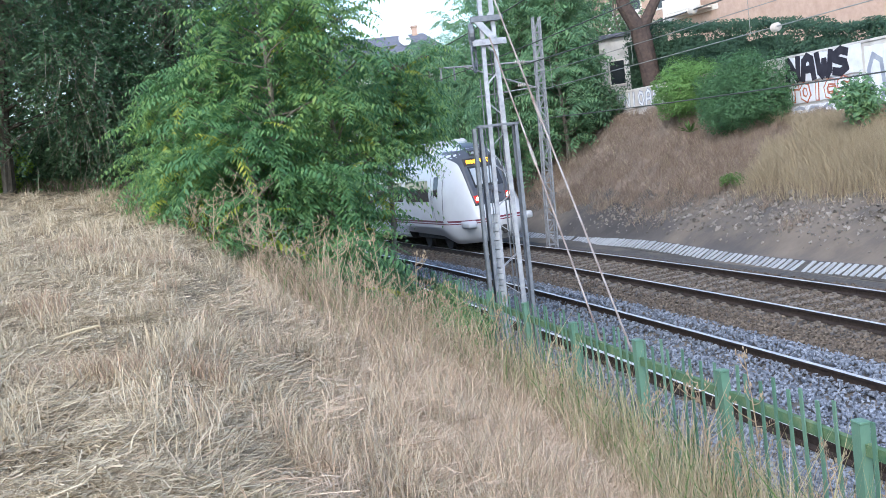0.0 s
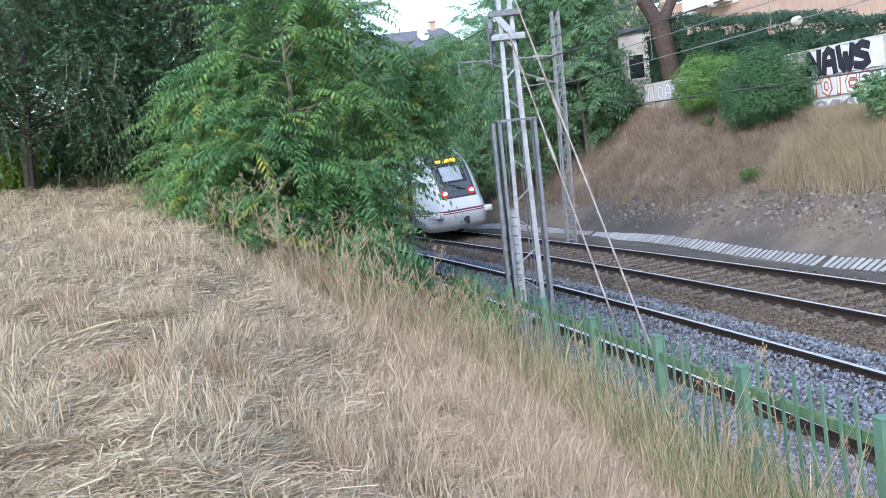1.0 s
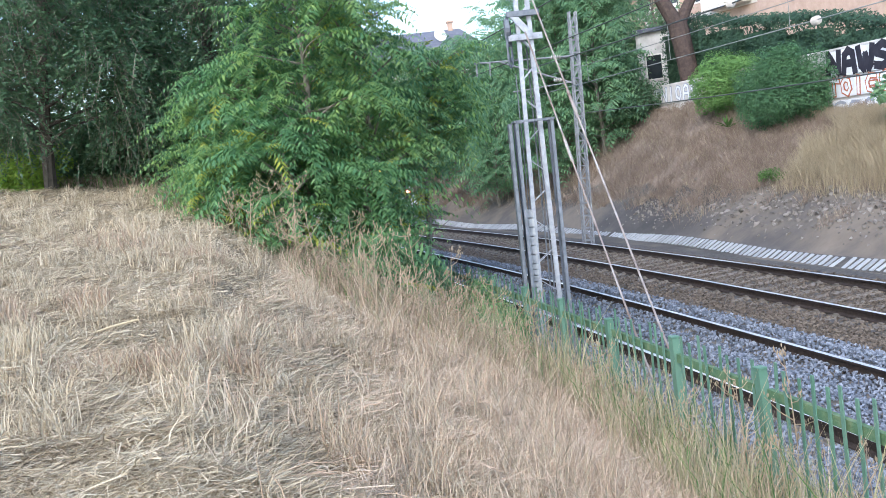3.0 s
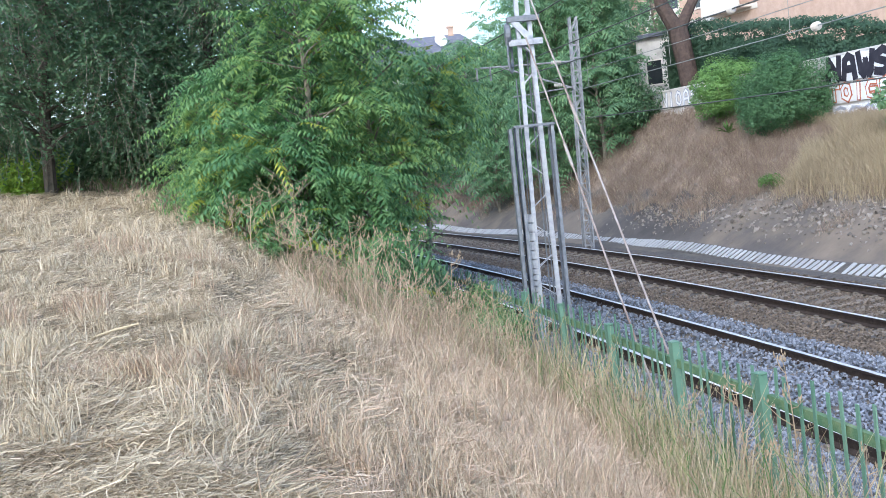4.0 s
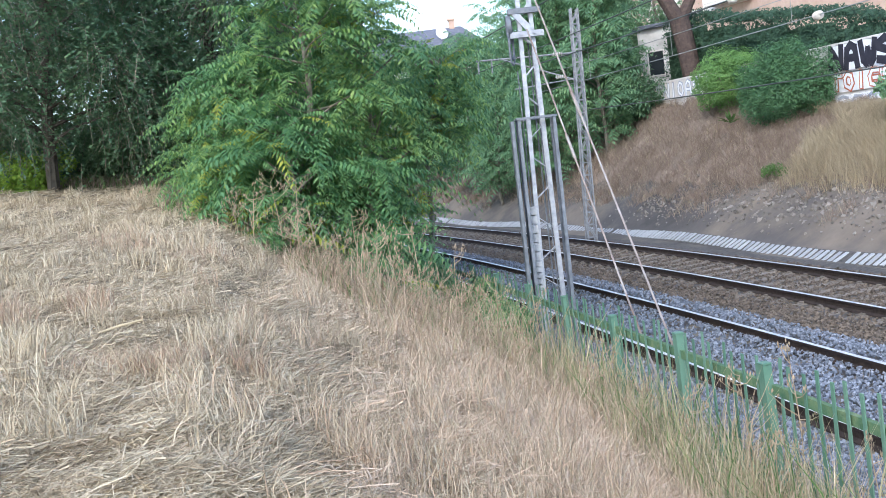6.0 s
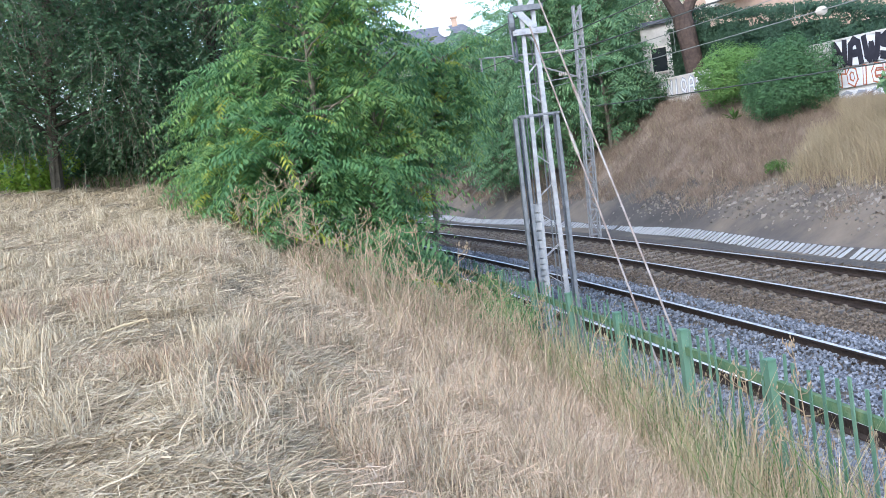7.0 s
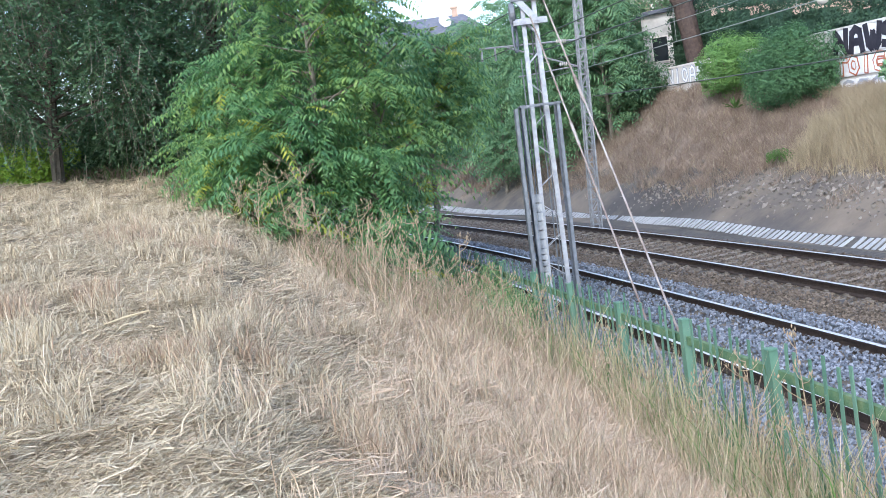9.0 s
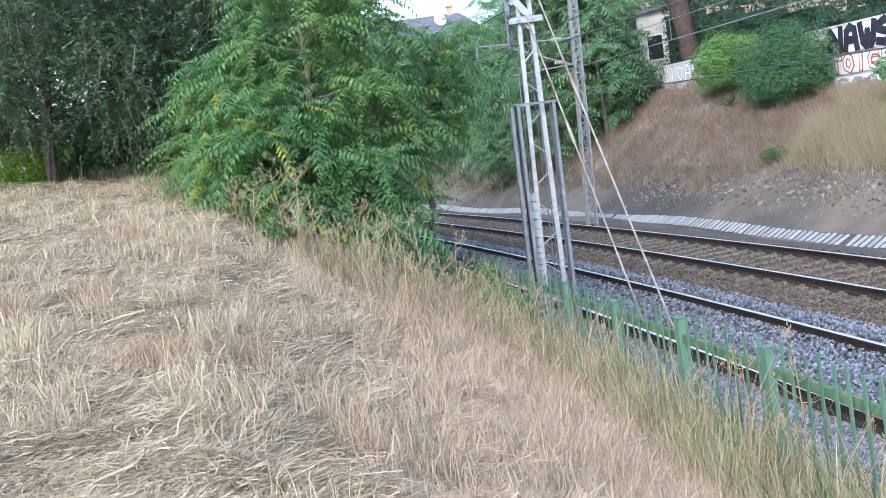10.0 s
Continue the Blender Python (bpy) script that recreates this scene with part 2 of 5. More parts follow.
# ---- mesh helpers ----
def mesh_np(name, verts, faces, mats, index=None, flat=True):
    me = bpy.data.meshes.new(name)
    verts, faces = np.asarray(verts, np.float32), np.asarray(faces, np.int32)
    k = faces.shape[1]
    me.vertices.add(len(verts))
    me.vertices.foreach_set("co", verts.ravel())
    me.loops.add(faces.size)
    me.loops.foreach_set("vertex_index", faces.ravel())
    me.polygons.add(len(faces))
    me.polygons.foreach_set("loop_start", np.arange(0, faces.size, k, dtype=np.int32))
    for m in mats:
        me.materials.append(m)
    if index is not None:
        me.polygons.foreach_set("material_index", np.asarray(index, np.int32))
    me.polygons.foreach_set("use_smooth", np.full(len(faces), not flat))
    me.update(calc_edges=True)
    return me


def part(name, bm, mat, parent=None, label="", smooth_faces=False):
    me = bpy.data.meshes.new(name)
    if smooth_faces:
        for fc in bm.faces:
            fc.smooth = True
    bm.to_mesh(me)
    bm.free()
    me.materials.append(mat)
    ob = new(name, me)
    ob.parent = parent
    if label:
        tagged(ob, label)
    return ob


def thing(name, m=None, label="", category="", group="", kind=""):
    ob = new(name)
    if m is not None:
        ob.matrix_world = m
    return tagged(ob, label, category, group, kind)


def box(bm, x0, x1, y0, y1, z0, z1, m=None, bevel=0.0):
    vs = [bm.verts.new((x, y, z)) for x in (x0, x1) for y in (y0, y1) for z in (z0, z1)]
    fs = [(0, 1, 3, 2), (4, 6, 7, 5), (0, 4, 5, 1), (2, 3, 7, 6), (0, 2, 6, 4), (1, 5, 7, 3)]
    made = [bm.faces.new([vs[i] for i in f]) for f in fs]
    if bevel:
        es = list({e for f in made for e in f.edges})
        r = bmesh.ops.bevel(bm, geom=es, offset=bevel, segments=1, affect="EDGES")
        vs = list({v for f in r["faces"] for v in f.verts})
    if m is not None:
        bmesh.ops.transform(bm, matrix=m, verts=[v for v in vs if v.is_valid])
    return bm


def bar(bm, a, b, w, h=None):
    """A straight bar of rectangular section from a to b."""
    a, b = Vector(a), Vector(b)
    h = w if h is None else h
    d = b - a
    z = d.normalized()
    x = Vector((1, 0, 0)) - z * z.x if abs(z.z) > 0.7 else z.cross(Vector((0, 0, 1)))
    x.normalize()
    y = z.cross(x)
    m = Matrix.Translation(a) @ Matrix((x, y, z)).transposed().to_4x4()
    return box(bm, -w / 2, w / 2, -h / 2, h / 2, 0, d.length, m)


def tube(bm, points, radii, sides=8):
    """A tapered round tube through points."""
    pts = [Vector(p) for p in points]
    if not hasattr(radii, "__len__"):
        radii = [radii] * len(pts)
    rings = []
    for i, p in enumerate(pts):
        d = (pts[min(i + 1, len(pts) - 1)] - pts[max(i - 1, 0)]).normalized()
        q = d.to_track_quat("Z", "Y")
        rings.append([bm.verts.new(p + q @ Vector((math.cos(6.2832 * k / sides) * radii[i], math.sin(6.2832 * k / sides) * radii[i], 0))) for k in range(sides)])
    for r0, r1 in zip(rings, rings[1:]):
        for k in range(sides):
            bm.faces.new((r0[k], r0[(k + 1) % sides], r1[(k + 1) % sides], r1[k]))
    bm.faces.new(rings[-1])
    bm.faces.new(rings[0][::-1])
    return bm


# ---- ground ----
def build_ground():
    o = np.unique(np.concatenate([-np.array([300, 240, 180, 120, 80, 55, 40, 30, 24, 20, 17.0]), np.arange(-15, -1.4, 0.25), np.arange(-1.4, 8.2, 0.2), np.arange(8.2, 15, 0.2),
                                  np.array([16, 18, 21, 26, 34, 50, 80, 140, 250, 500, 1000, 1800, 3000.0])]))
    s = np.unique(np.concatenate([-np.array([540, 400, 250, 150, 90, 60, 40, 25, 15, 10.0]), np.arange(-6, 60, 0.3), np.arange(60, 100, 1.0), np.array([105, 115, 130, 160, 200, 260, 340, 440, 540.0])]))
    O, S = np.meshgrid(o, s, indexing="ij")
    v = at_np(O, S, ground_np(O, S))
    ni, nj = O.shape
    idx = np.arange(ni * nj).reshape(ni, nj)
    f = np.stack([idx[:-1, :-1], idx[1:, :-1], idx[1:, 1:], idx[:-1, 1:]], -1).reshape(-1, 4)
    oc = ((O[:-1, :-1] + O[1:, 1:]) / 2).ravel()
    index = np.where(oc < -1.5, 0, np.where(oc < 7.0, 1, np.where(oc < 10.1, 2, 3)))
    ob = new("ground", mesh_np("ground", v.reshape(-1, 3), f, [M["soil"], M["bed"], M["bank_soil"], M["thatch"]], index, flat=False))
    tagged(ob, "dry sloping field, gravel track bed and bare earth bank", "ground", kind="structure")


build_ground()


# ---- tracks ----
S0, S1 = -45.0, 92.0


def build_rail(o, z, parent):
    prof = [(-0.075, -0.16), (0.075, -0.16), (0.07, -0.145), (0.012, -0.12), (0.012, -0.045), (0.036, -0.035), (0.036, -0.004), (0.030, 0.0), (-0.030, 0.0), (-0.036, -0.004), (-0.036, -0.035), (-0.012, -0.045), (-0.012, -0.12), (-0.07, -0.145)]
    ss = np.arange(S0, S1, 1.0)
    k = len(prof)
    v = np.concatenate([at_np(np.array([o + p[0] for p in prof]), np.full(k, t), np.array([z + p[1] for p in prof])) for t in ss])
    f, ix = [], []
    for i in range(len(ss) - 1):
        for j in range(k):
            f.append((i * k + j, i * k + (j + 1) % k, (i + 1) * k + (j + 1) % k, (i + 1) * k + j))
            ix.append(1 if j in (6, 7, 8) else 0)
    ob = new("rail", mesh_np("rail", v, f, [M["rail_side"], M["rail_top"]], ix))
    ob.parent = parent
    return ob


def sleeper_mesh():
    bm = bmesh.new()
    box(bm, -1.3, 1.3, -0.13, 0.13, -0.14, 0.02, bevel=0.02)
    for x in (-0.83, 0.83):
        box(bm, x - 0.18, x + 0.18, -0.11, 0.11, 0.02, 0.03)
        for dx in (-0.11, 0.11):
            box(bm, x + dx - 0.025, x + dx + 0.025, -0.05, 0.05, 0.03, 0.06)
    me = bpy.data.meshes.new("sleeper")
    bm.to_mesh(me)
    bm.free()
    me.materials.append(M["sleeper"])
    return me


def build_tracks():
    sl = sleeper_mesh()
    for (o0, z0), (o1, z1), lab, lift in ((RAILS[0], RAILS[1], "railway track half buried in grey ballast", -0.20), (RAILS[2], RAILS[3], "railway track with exposed concrete sleepers", -0.185)):
        tr = tagged(thing("railway_track", label=lab), category="railway track", group="tracks", kind="structure")
        build_rail(o0, z0, tr)
        build_rail(o1, z1, tr)
        mid, zm = (o0 + o1) / 2, (z0 + z1) / 2
        s = S0 + 0.3
        while s < 78:
            ob = new("sleeper", sl)
            ob.parent = tr
            tilt = -math.degrees(math.atan(CANT))
            ob.matrix_world = Matrix.Translation(at(mid, s, zm + lift)) @ pose(0, 0, 0, 0, tilt, heading(s)) @ pose(0, 0, 0, 0, 0, random.uniform(-0.6, 0.6))
            s += 0.6


build_tracks()


# ---- ballast ----
def pebbles(name, o, s, lift, size, mat, label):
    n = len(o)
    base = np.array([(1, 0, 0), (0, 1, 0), (-1, 0, 0), (0, -1, 0), (0, 0, 1), (0, 0, -1)], float)
    tri = np.array([(0, 1, 4), (1, 2, 4), (2, 3, 4), (3, 0, 4), (1, 0, 5), (3, 2, 5)])
    v = base[None] * (1 + RNG.uniform(-0.35, 0.35, (n, 6, 1))) + RNG.uniform(-0.25, 0.25, (n, 6, 3))
    q = RNG.normal(size=(n, 3, 3))
    q = np.linalg.qr(q)[0]
    v = np.einsum("nij,nkj->nki", q, v) * (size * RNG.uniform(0.6, 1.35, n))[:, None, None]
    v += at_np(o, s, ground_np(o, s) + lift)[:, None, :]
    f = (np.arange(n)[:, None, None] * 6 + tri[None]).reshape(-1, 3)
    ob = new(name, mesh_np(name, v.reshape(-1, 3), f, [mat]))
    return tagged(ob, label, "ballast", kind="stuff")


def spread(n, near=4.0, far=40.0):
    """Places along the track, thinning out with distance."""
    u = RNG.uniform(0, 1, n)
    return near * (far / near) ** u


def build_ballast():
    s = spread(25000, 4.0, 30.0)
    pebbles("grey_ballast", RNG.uniform(-1.55, 0.0, 25000), s, 0.005, 0.024, M["stone_blue"], "loose blue-grey crushed stone beside the near rail")
    o = RNG.uniform(-1.55, 2.7, 9000)
    pebbles("grey_ballast", o, RNG.uniform(-12, 5.0, 9000), 0.02, 0.028, M["stone_blue"], "blue-grey crushed stone of the near track")
    n = 30000
    o = np.where(RNG.uniform(0, 1, n) < 0.62, RNG.uniform(0.05, 1.65, n), RNG.uniform(1.7, 2.75, n))
    s = spread(n, 5.0, 40.0)
    pebbles("grey_ballast", o, s, 0.045 + 0.02 * np.sin(o * 9), 0.025, M["stone_blue"], "blue-grey crushed stone packed between the rails")
    n = 38000
    o = np.where(RNG.uniform(0, 1, n) < 0.35, RNG.normal(3.3, 0.45, n), RNG.uniform(4.2, 6.7, n))
    pebbles("brown_ballast", o, spread(n, 8.0, 50.0), 0.012, 0.028, M["stone_brown"], "dusty brown crushed stone between the two tracks")


n_ = 800
pebbles("bank_scree", 9.3 + 0.05 * (RNG.uniform(18, 36, n_) - 27) + RNG.normal(0, 0.35, n_), RNG.uniform(20, 34, n_), 0.0, 0.06, M["pale_stone"], "pale broken stones spilling down the earth bank")
pebbles("bank_stones", RNG.normal(9.2, 0.5, n_), RNG.uniform(13, 36, n_), 0.0, 0.036, M["pale_stone"], "small pale stones strewn over the bare earth")
build_ballast()


# ---- drainage channel of pale slabs ----
def build_channel():
    ch = thing("drainage_channel", label="concrete drainage channel lined with pale slabs", category="drain", kind="structure")
    bm = bmesh.new()
    box(bm, -0.20, 0.20, -0.060, 0.060, -0.02, 0.014, bevel=0.006)
    me = bpy.data.meshes.new("slab")
    bm.to_mesh(me)
    bm.free()
    me.materials.append(M["slab"])
    s = 6.0
    while s < 66:
        o = 7.42 + 0.18 * math.sin(s * 0.21 + 0.6)
        ob = new("slab", me)
        ob.parent = ch
        lift = 0.028 + 0.05 * math.sin(s * 0.5)
        ob.matrix_world = Matrix.Translation(at(o, s, lift + random.uniform(-0.006, 0.010))) @ pose(0, 0, 0, 0, -27.5 + random.uniform(-3, 3), heading(s) + random.uniform(-3, 3))
        s += 0.235 if random.random() > 0.03 else 0.43
    # low concrete edge under the slabs
    ss = np.arange(2, 75, 1.0)
    v, f = [], []
    for i, t in enumerate(ss):
        oo = 7.42 + 0.18 * math.sin(t * 0.21 + 0.6)
        for a, b in ((-0.22, -0.2), (-0.22, -0.10), (0.22, 0.13), (0.22, -0.2)):
            p = at(oo + a, t, b + 0.05 * math.sin(t * 0.5))
            v.append((p.x, p.y, p.z))
        if i:
            for j in range(3):
                f.append(((i - 1) * 4 + j, (i - 1) * 4 + j + 1, i * 4 + j + 1, i * 4 + j))
    ob = new("bed", mesh_np("bed", v, f, [M["bed"]]))
    ob.parent = ch


# ---- fence ----
FENCE_O, FENCE_TOP, BAY = -2.35, 1.50, 1.58


def build_fence():
    fe = thing("fence", label="low green painted steel paling fence overgrown by weeds", category="fence")
    bm = bmesh.new()
    box(bm, -0.019, 0.019, -0.005, 0.005, -0.2, 1.0, bevel=0.002)
    bm.verts.ensure_lookup_table()
    pale = bpy.data.meshes.new("paling")
    bm.to_mesh(pale)
    bm.free()
    pale.materials.append(M["fence"])
    bm = bmesh.new()
    box(bm, -0.034, 0.034, -0.042, 0.042, 0, 1.3)
    box(bm, -0.038, 0.038, -0.046, 0.046, 1.3, 1.32, bevel=0.005)
    post = bpy.data.meshes.new("post")
    bm.to_mesh(post)
    bm.free()
    post.materials.append(M["fence"])
    s = 2.17 - 6 * BAY
    bays = [s + BAY * i for i in range(19)]
    for i, t in enumerate(bays):
        ob = new("post", post)
        ob.parent = fe
        lean = random.uniform(-2, 2)
        ob.matrix_world = Matrix.Translation(at(FENCE_O, t, FENCE_TOP - 1.30 + random.uniform(-0.03, 0.03))) @ pose(0, 0, 0, lean, random.uniform(-2, 2), heading(t))
        if i == len(bays) - 1:
            break
        for z in (FENCE_TOP - 0.15, FENCE_TOP - 0.92):
            bm = bmesh.new()
            bar(bm, at(FENCE_O, t + 0.05, z), at(FENCE_O, t + BAY - 0.05, z), 0.04, 0.075)
            part("rail", bm, M["fence_moss"], fe, "mossy green cross rail")
        k = 9
        for j in range(1, k):
            u = t + BAY * j / k
            ob = new("paling", pale)
            ob.parent = fe
            ob.matrix_world = Matrix.Translation(at(FENCE_O - 0.03, u, FENCE_TOP - 0.92 + random.uniform(-0.02, 0.02))) @ pose(0, 0, 0, random.uniform(-1.2, 1.2), random.uniform(-1, 1), heading(u) + 90 + random.uniform(-4, 4)) @ Matrix.Diagonal((1, 1, random.uniform(0.96, 1.03), 1))
    return fe


# ---- overhead line masts ----
def channel_section(bm, x0, x1, z0, z1, depth, open_to):
    """A channel-section leg: web facing outwards and two flanges."""
    web, fl, e = 0.010, 0.058, depth / 2
    k = open_to
    sec = [(0, -e), (k * fl, -e), (k * fl, -e + web), (k * web, -e + web), (k * web, e - web), (k * fl, e - web), (k * fl, e), (0, e)]
    lo = [bm.verts.new((x0 + a, b, z0)) for a, b in sec]
    hi = [bm.verts.new((x1 + a, b, z1)) for a, b in sec]
    n = len(sec)
    for i in range(n):
        bm.faces.new((lo[i], lo[(i + 1) % n], hi[(i + 1) % n], hi[i]))
    bm.faces.new(lo)
    bm.faces.new(hi)
    bmesh.ops.recalc_face_normals(bm, faces=bm.faces)


def build_near_mast():
    o, s = -1.75, 14.05
    base = gz(o, s)
    m = thing("overhead_line_mast", Matrix.Translation(at(o, s, base - 0.15)) @ pose(0, 0, 0, -1.0, 0.8, heading(s) - 12), "galvanised steel lattice mast with a counterweight cage beside the track", "mast")
    H = 8.3
    z_of = lambda z: z - base + 0.15
    half = lambda z: 0.185 - 0.0135 * z
    for sgn, nm in ((-1, "leg"), (1, "leg")):
        bm = bmesh.new()
        channel_section(bm, sgn * half(0), sgn * half(H), 0, H, 0.12, -sgn)
        part(nm, bm, M["galv"], m, "pale galvanised channel-section leg")
    z, side = 0.25, 1
    while z < H - 0.5:
        for y in (-0.055, 0.055):
            bm = bmesh.new()
            bar(bm, (-side * half(z), y, z), (side * half(z + 0.24), y, z + 0.24), 0.022, 0.008)
            part("brace", bm, M["galv"], m)
        z += 0.43
        side = -side
    # counterweight cage in front of and around the mast
    top, bot = z_of(3.72), z_of(0.25)
    cw, cd = 0.27, 0.20
    for x in (-cw, cw):
        for y in (-cd, cd):
            bm = bmesh.new()
            q = -math.copysign(0.045, x)
            sec = [(0, 0), (q, 0), (q, 0.008), (q * 0.18, 0.008), (q * 0.18, 0.045), (0, 0.045)]
            lo, hi = [[bm.verts.new((x + a, y + b * (1 if y < 0 else -1), z)) for a, b in sec] for z in (bot, top)]
            for i in range(6):
                bm.faces.new((lo[i], lo[(i + 1) % 6], hi[(i + 1) % 6], hi[i]))
            bm.faces.new(lo)
            bm.faces.new(hi)
            bmesh.ops.recalc_face_normals(bm, faces=bm.faces)
            part("guide_rail", bm, M["galv_dark"], m, "dull grey cage guide")
    for z in (top, bot + 0.1):
        bm = bmesh.new()
        for y in (-cd, cd):
            bar(bm, (-cw - 0.02, y, z), (cw + 0.02, y, z), 0.035, 0.03)
        for x in (-cw, cw):
            bar(bm, (x, -cd, z), (x, cd, z), 0.035, 0.03)
        part("cage_frame", bm, M["galv_dark"], m)
    bm = bmesh.new()
    box(bm, -cw - 0.09, -cw - 0.04, -0.13, 0.13, bot, top - 0.02, bevel=0.004)
    part("side_plate", bm, M["galv_dark"], m, "flat grey steel side plate")
    # stack of counterweight discs
    z = bot + 0.1
    while z < z_of(2.45):
        bm = bmesh.new()
        h = 0.085 if z < z_of(1.7) else 0.13
        tube(bm, [(-0.175, 0.0, z), (-0.175, 0.0, z + 0.008), (-0.175, 0.0, z + h - 0.02), (-0.175, 0.0, z + h - 0.012)], [0.068, 0.078, 0.078, 0.068], 14)
        part("counterweight", bm, M["weight"], m, "grey concrete counterweight disc")
        z += h
    bm = bmesh.new()
    tube(bm, [(-0.175, 0.0, z_of(2.4)), (-0.175, 0.0, z_of(4.4))], 0.008, 6)
    part("counterweight_rod", bm, M["galv_dark"], m)
    # thin cables inside the cage
    for x in (0.03, 0.09, 0.16):
        bm = bmesh.new()
        tube(bm, [(x, 0.1, bot), (x * 0.7, 0.1, z_of(5.0))], 0.012, 6)
        part("conduit", bm, M["galv_dark"], m)
    # tensioning gear near the top of the picture
    bm = bmesh.new()
    box(bm, -0.24, 0.24, -0.12, -0.09, z_of(4.84), z_of(4.93), bevel=0.006)
    for x in (-0.2, 0.2, -0.1, 0.1):
        tube(bm, [(x, -0.12, z_of(4.885)), (x, -0.14, z_of(4.885))], 0.014, 6)
    part("clamp_plate", bm, M["galv"], m, "bolted pale steel clamp plate")
    bm = bmesh.new()
    box(bm, -0.24, 0.22, -0.13, -0.08, z_of(5.17), z_of(5.25), bevel=0.006)
    part("clamp_plate", bm, M["galv_dark"], m)
    bm = bmesh.new()
    bar(bm, (-0.16, -0.11, z_of(5.2)), (0.06, -0.11, z_of(4.93)), 0.09, 0.02)
    part("tension_lever", bm, M["galv"], m)
    for zc, r in ((4.98, 0.13), (4.80, 0.16), (4.66, 0.12)):
        bm = bmesh.new()
        pts = [Vector((-0.23 + 0.035 * math.cos(a), -0.06 + r * 0.45 * math.cos(a), z_of(zc) + r * 1.5 * math.sin(a))) for a in [6.2832 * k / 14 for k in range(15)]]
        tube(bm, pts, 0.016, 6)
        part("pulley_cable", bm, M["galv_dark"], m, "loop of dark tensioning cable")
    bm = bmesh.new()
    tube(bm, [(-0.27, -0.02, z_of(5.02)), (-0.21, -0.02, z_of(5.02))], 0.15, 18)
    part("pulley_wheel", bm, M["galv_dark"], m)
    bm = bmesh.new()
    box(bm, -0.3, 0.3, -0.3, 0.3, -0.3, 0.14, bevel=0.02)
    part("footing", bm, M["weight"], m, "concrete footing")
    # stays run back along the track
    for (sa, za), (sb, zb), r in (((13.85, 4.93), (10.05, 0.05), 0.0125), ((13.75, 5.75), (9.15, 0.02), 0.0125)):
        st = thing("stay_rod", label="thin rusty steel stay rod anchoring the mast", category="stay rod", group="mast stays")
        bm = bmesh.new()
        tube(bm, [at(o + 0.02, sa, za), at(o + 0.02, sb, gz(o, sb) + 0.02)], r, 8)
        part("rod", bm, M["rod"], st)
        bm = bmesh.new()
        c = at(o + 0.02, sa, za).lerp(at(o + 0.02, sb, gz(o, sb)), 0.3)
        d = at(o + 0.02, sa, za).lerp(at(o + 0.02, sb, gz(o, sb)), 0.36)
        tube(bm, [c, d], r * 1.7, 8)
        part("turnbuckle", bm, M["rod"], st)
        bm = bmesh.new()
        p = at(o + 0.02, sb, gz(o, sb))
        box(bm, p.x - 0.15, p.x + 0.15, p.y - 0.15, p.y + 0.15, p.z - 0.15, p.z + 0.05, bevel=0.02)
        part("anchor_block", bm, M["weight"], st)


def build_far_mast(o, s, H, label):
    base = gz(o, s)
    m = thing("overhead_line_mast", Matrix.Translation(at(o, s, base - 0.1)) @ pose(0, 0, 0, 0, 2.0, heading(s) - 8), label, "mast", "far masts")
    half = lambda z: 0.15 - 0.005 * z
    for sx in (-1, 1):
        for sy in (-1, 1):
            bm = bmesh.new()
            bar(bm, (sx * half(0), sy * half(0), 0), (sx * half(H), sy * half(H), H), 0.048, 0.048)
            part("leg", bm, M["mast_old"], m)
    z, k = 0.3, 0
    while z < H - 0.3:
        a, b = (-1, 1) if k % 2 else (1, -1)
        u = z + 0.42
        for y in (-1, 1):
            for p, q, wd, dp in (((-half(z), y * half(z), z), (half(z), y * half(z), z), 0.02, 0.04), ((a * half(z), y * half(z), z), (b * half(u), y * half(u), u), 0.035, 0.012), ((y * half(z), a * half(z), z), (y * half(u), b * half(u), u), 0.012, 0.035)):
                bm = bmesh.new()
                bar(bm, p, q, wd, dp)
                part("brace", bm, M["mast_old"], m)
        z += 0.42
        k += 1
    # cantilever reaching over the track
    zt, zb = 6.35 - base, 5.45 - base
    bm = bmesh.new()
    tube(bm, [(-0.1, 0, zt), (-3.4, 0.1, zt - 0.02)], 0.03, 8)
    part("cantilever_tube", bm, M["mast_old"], m)
    bm = bmesh.new()
    tube(bm, [(-0.1, 0, zb), (-2.5, 0.05, zt - 0.05)], 0.028, 8)
    part("bracket_tube", bm, M["mast_old"], m)
    bm = bmesh.new()
    tube(bm, [(-0.1, 0, zb + 0.05), (-2.2, 0, zb - 0.15)], 0.022, 8)
    part("registration_arm", bm, M["mast_old"], m)
    for x, z in ((-0.5, zt), (-0.45, zb + 0.14)):
        bm = bmesh.new()
        for i in range(5):
            xx = x - i * 0.07
            tube(bm, [(xx, 0, z), (xx - 0.02, 0, z), (xx - 0.05, 0, z)], [0.035, 0.075, 0.035], 10)
        part("insulator", bm, M["ceramic"], m, "ribbed pale insulator")
    for x in (-1.9, -2.9, -3.35):
        bm = bmesh.new()
        tube(bm, [(x, 0.05, zt), (x, 0.05, zt - 0.45)], 0.03, 8)
        part("dropper", bm, M["mast_old"], m)
    bm = bmesh.new()
    box(bm, -0.35, 0.35, -0.35, 0.35, -0.3, 0.12, bevel=0.02)
    part("footing", bm, M["weight"], m, "concrete footing")


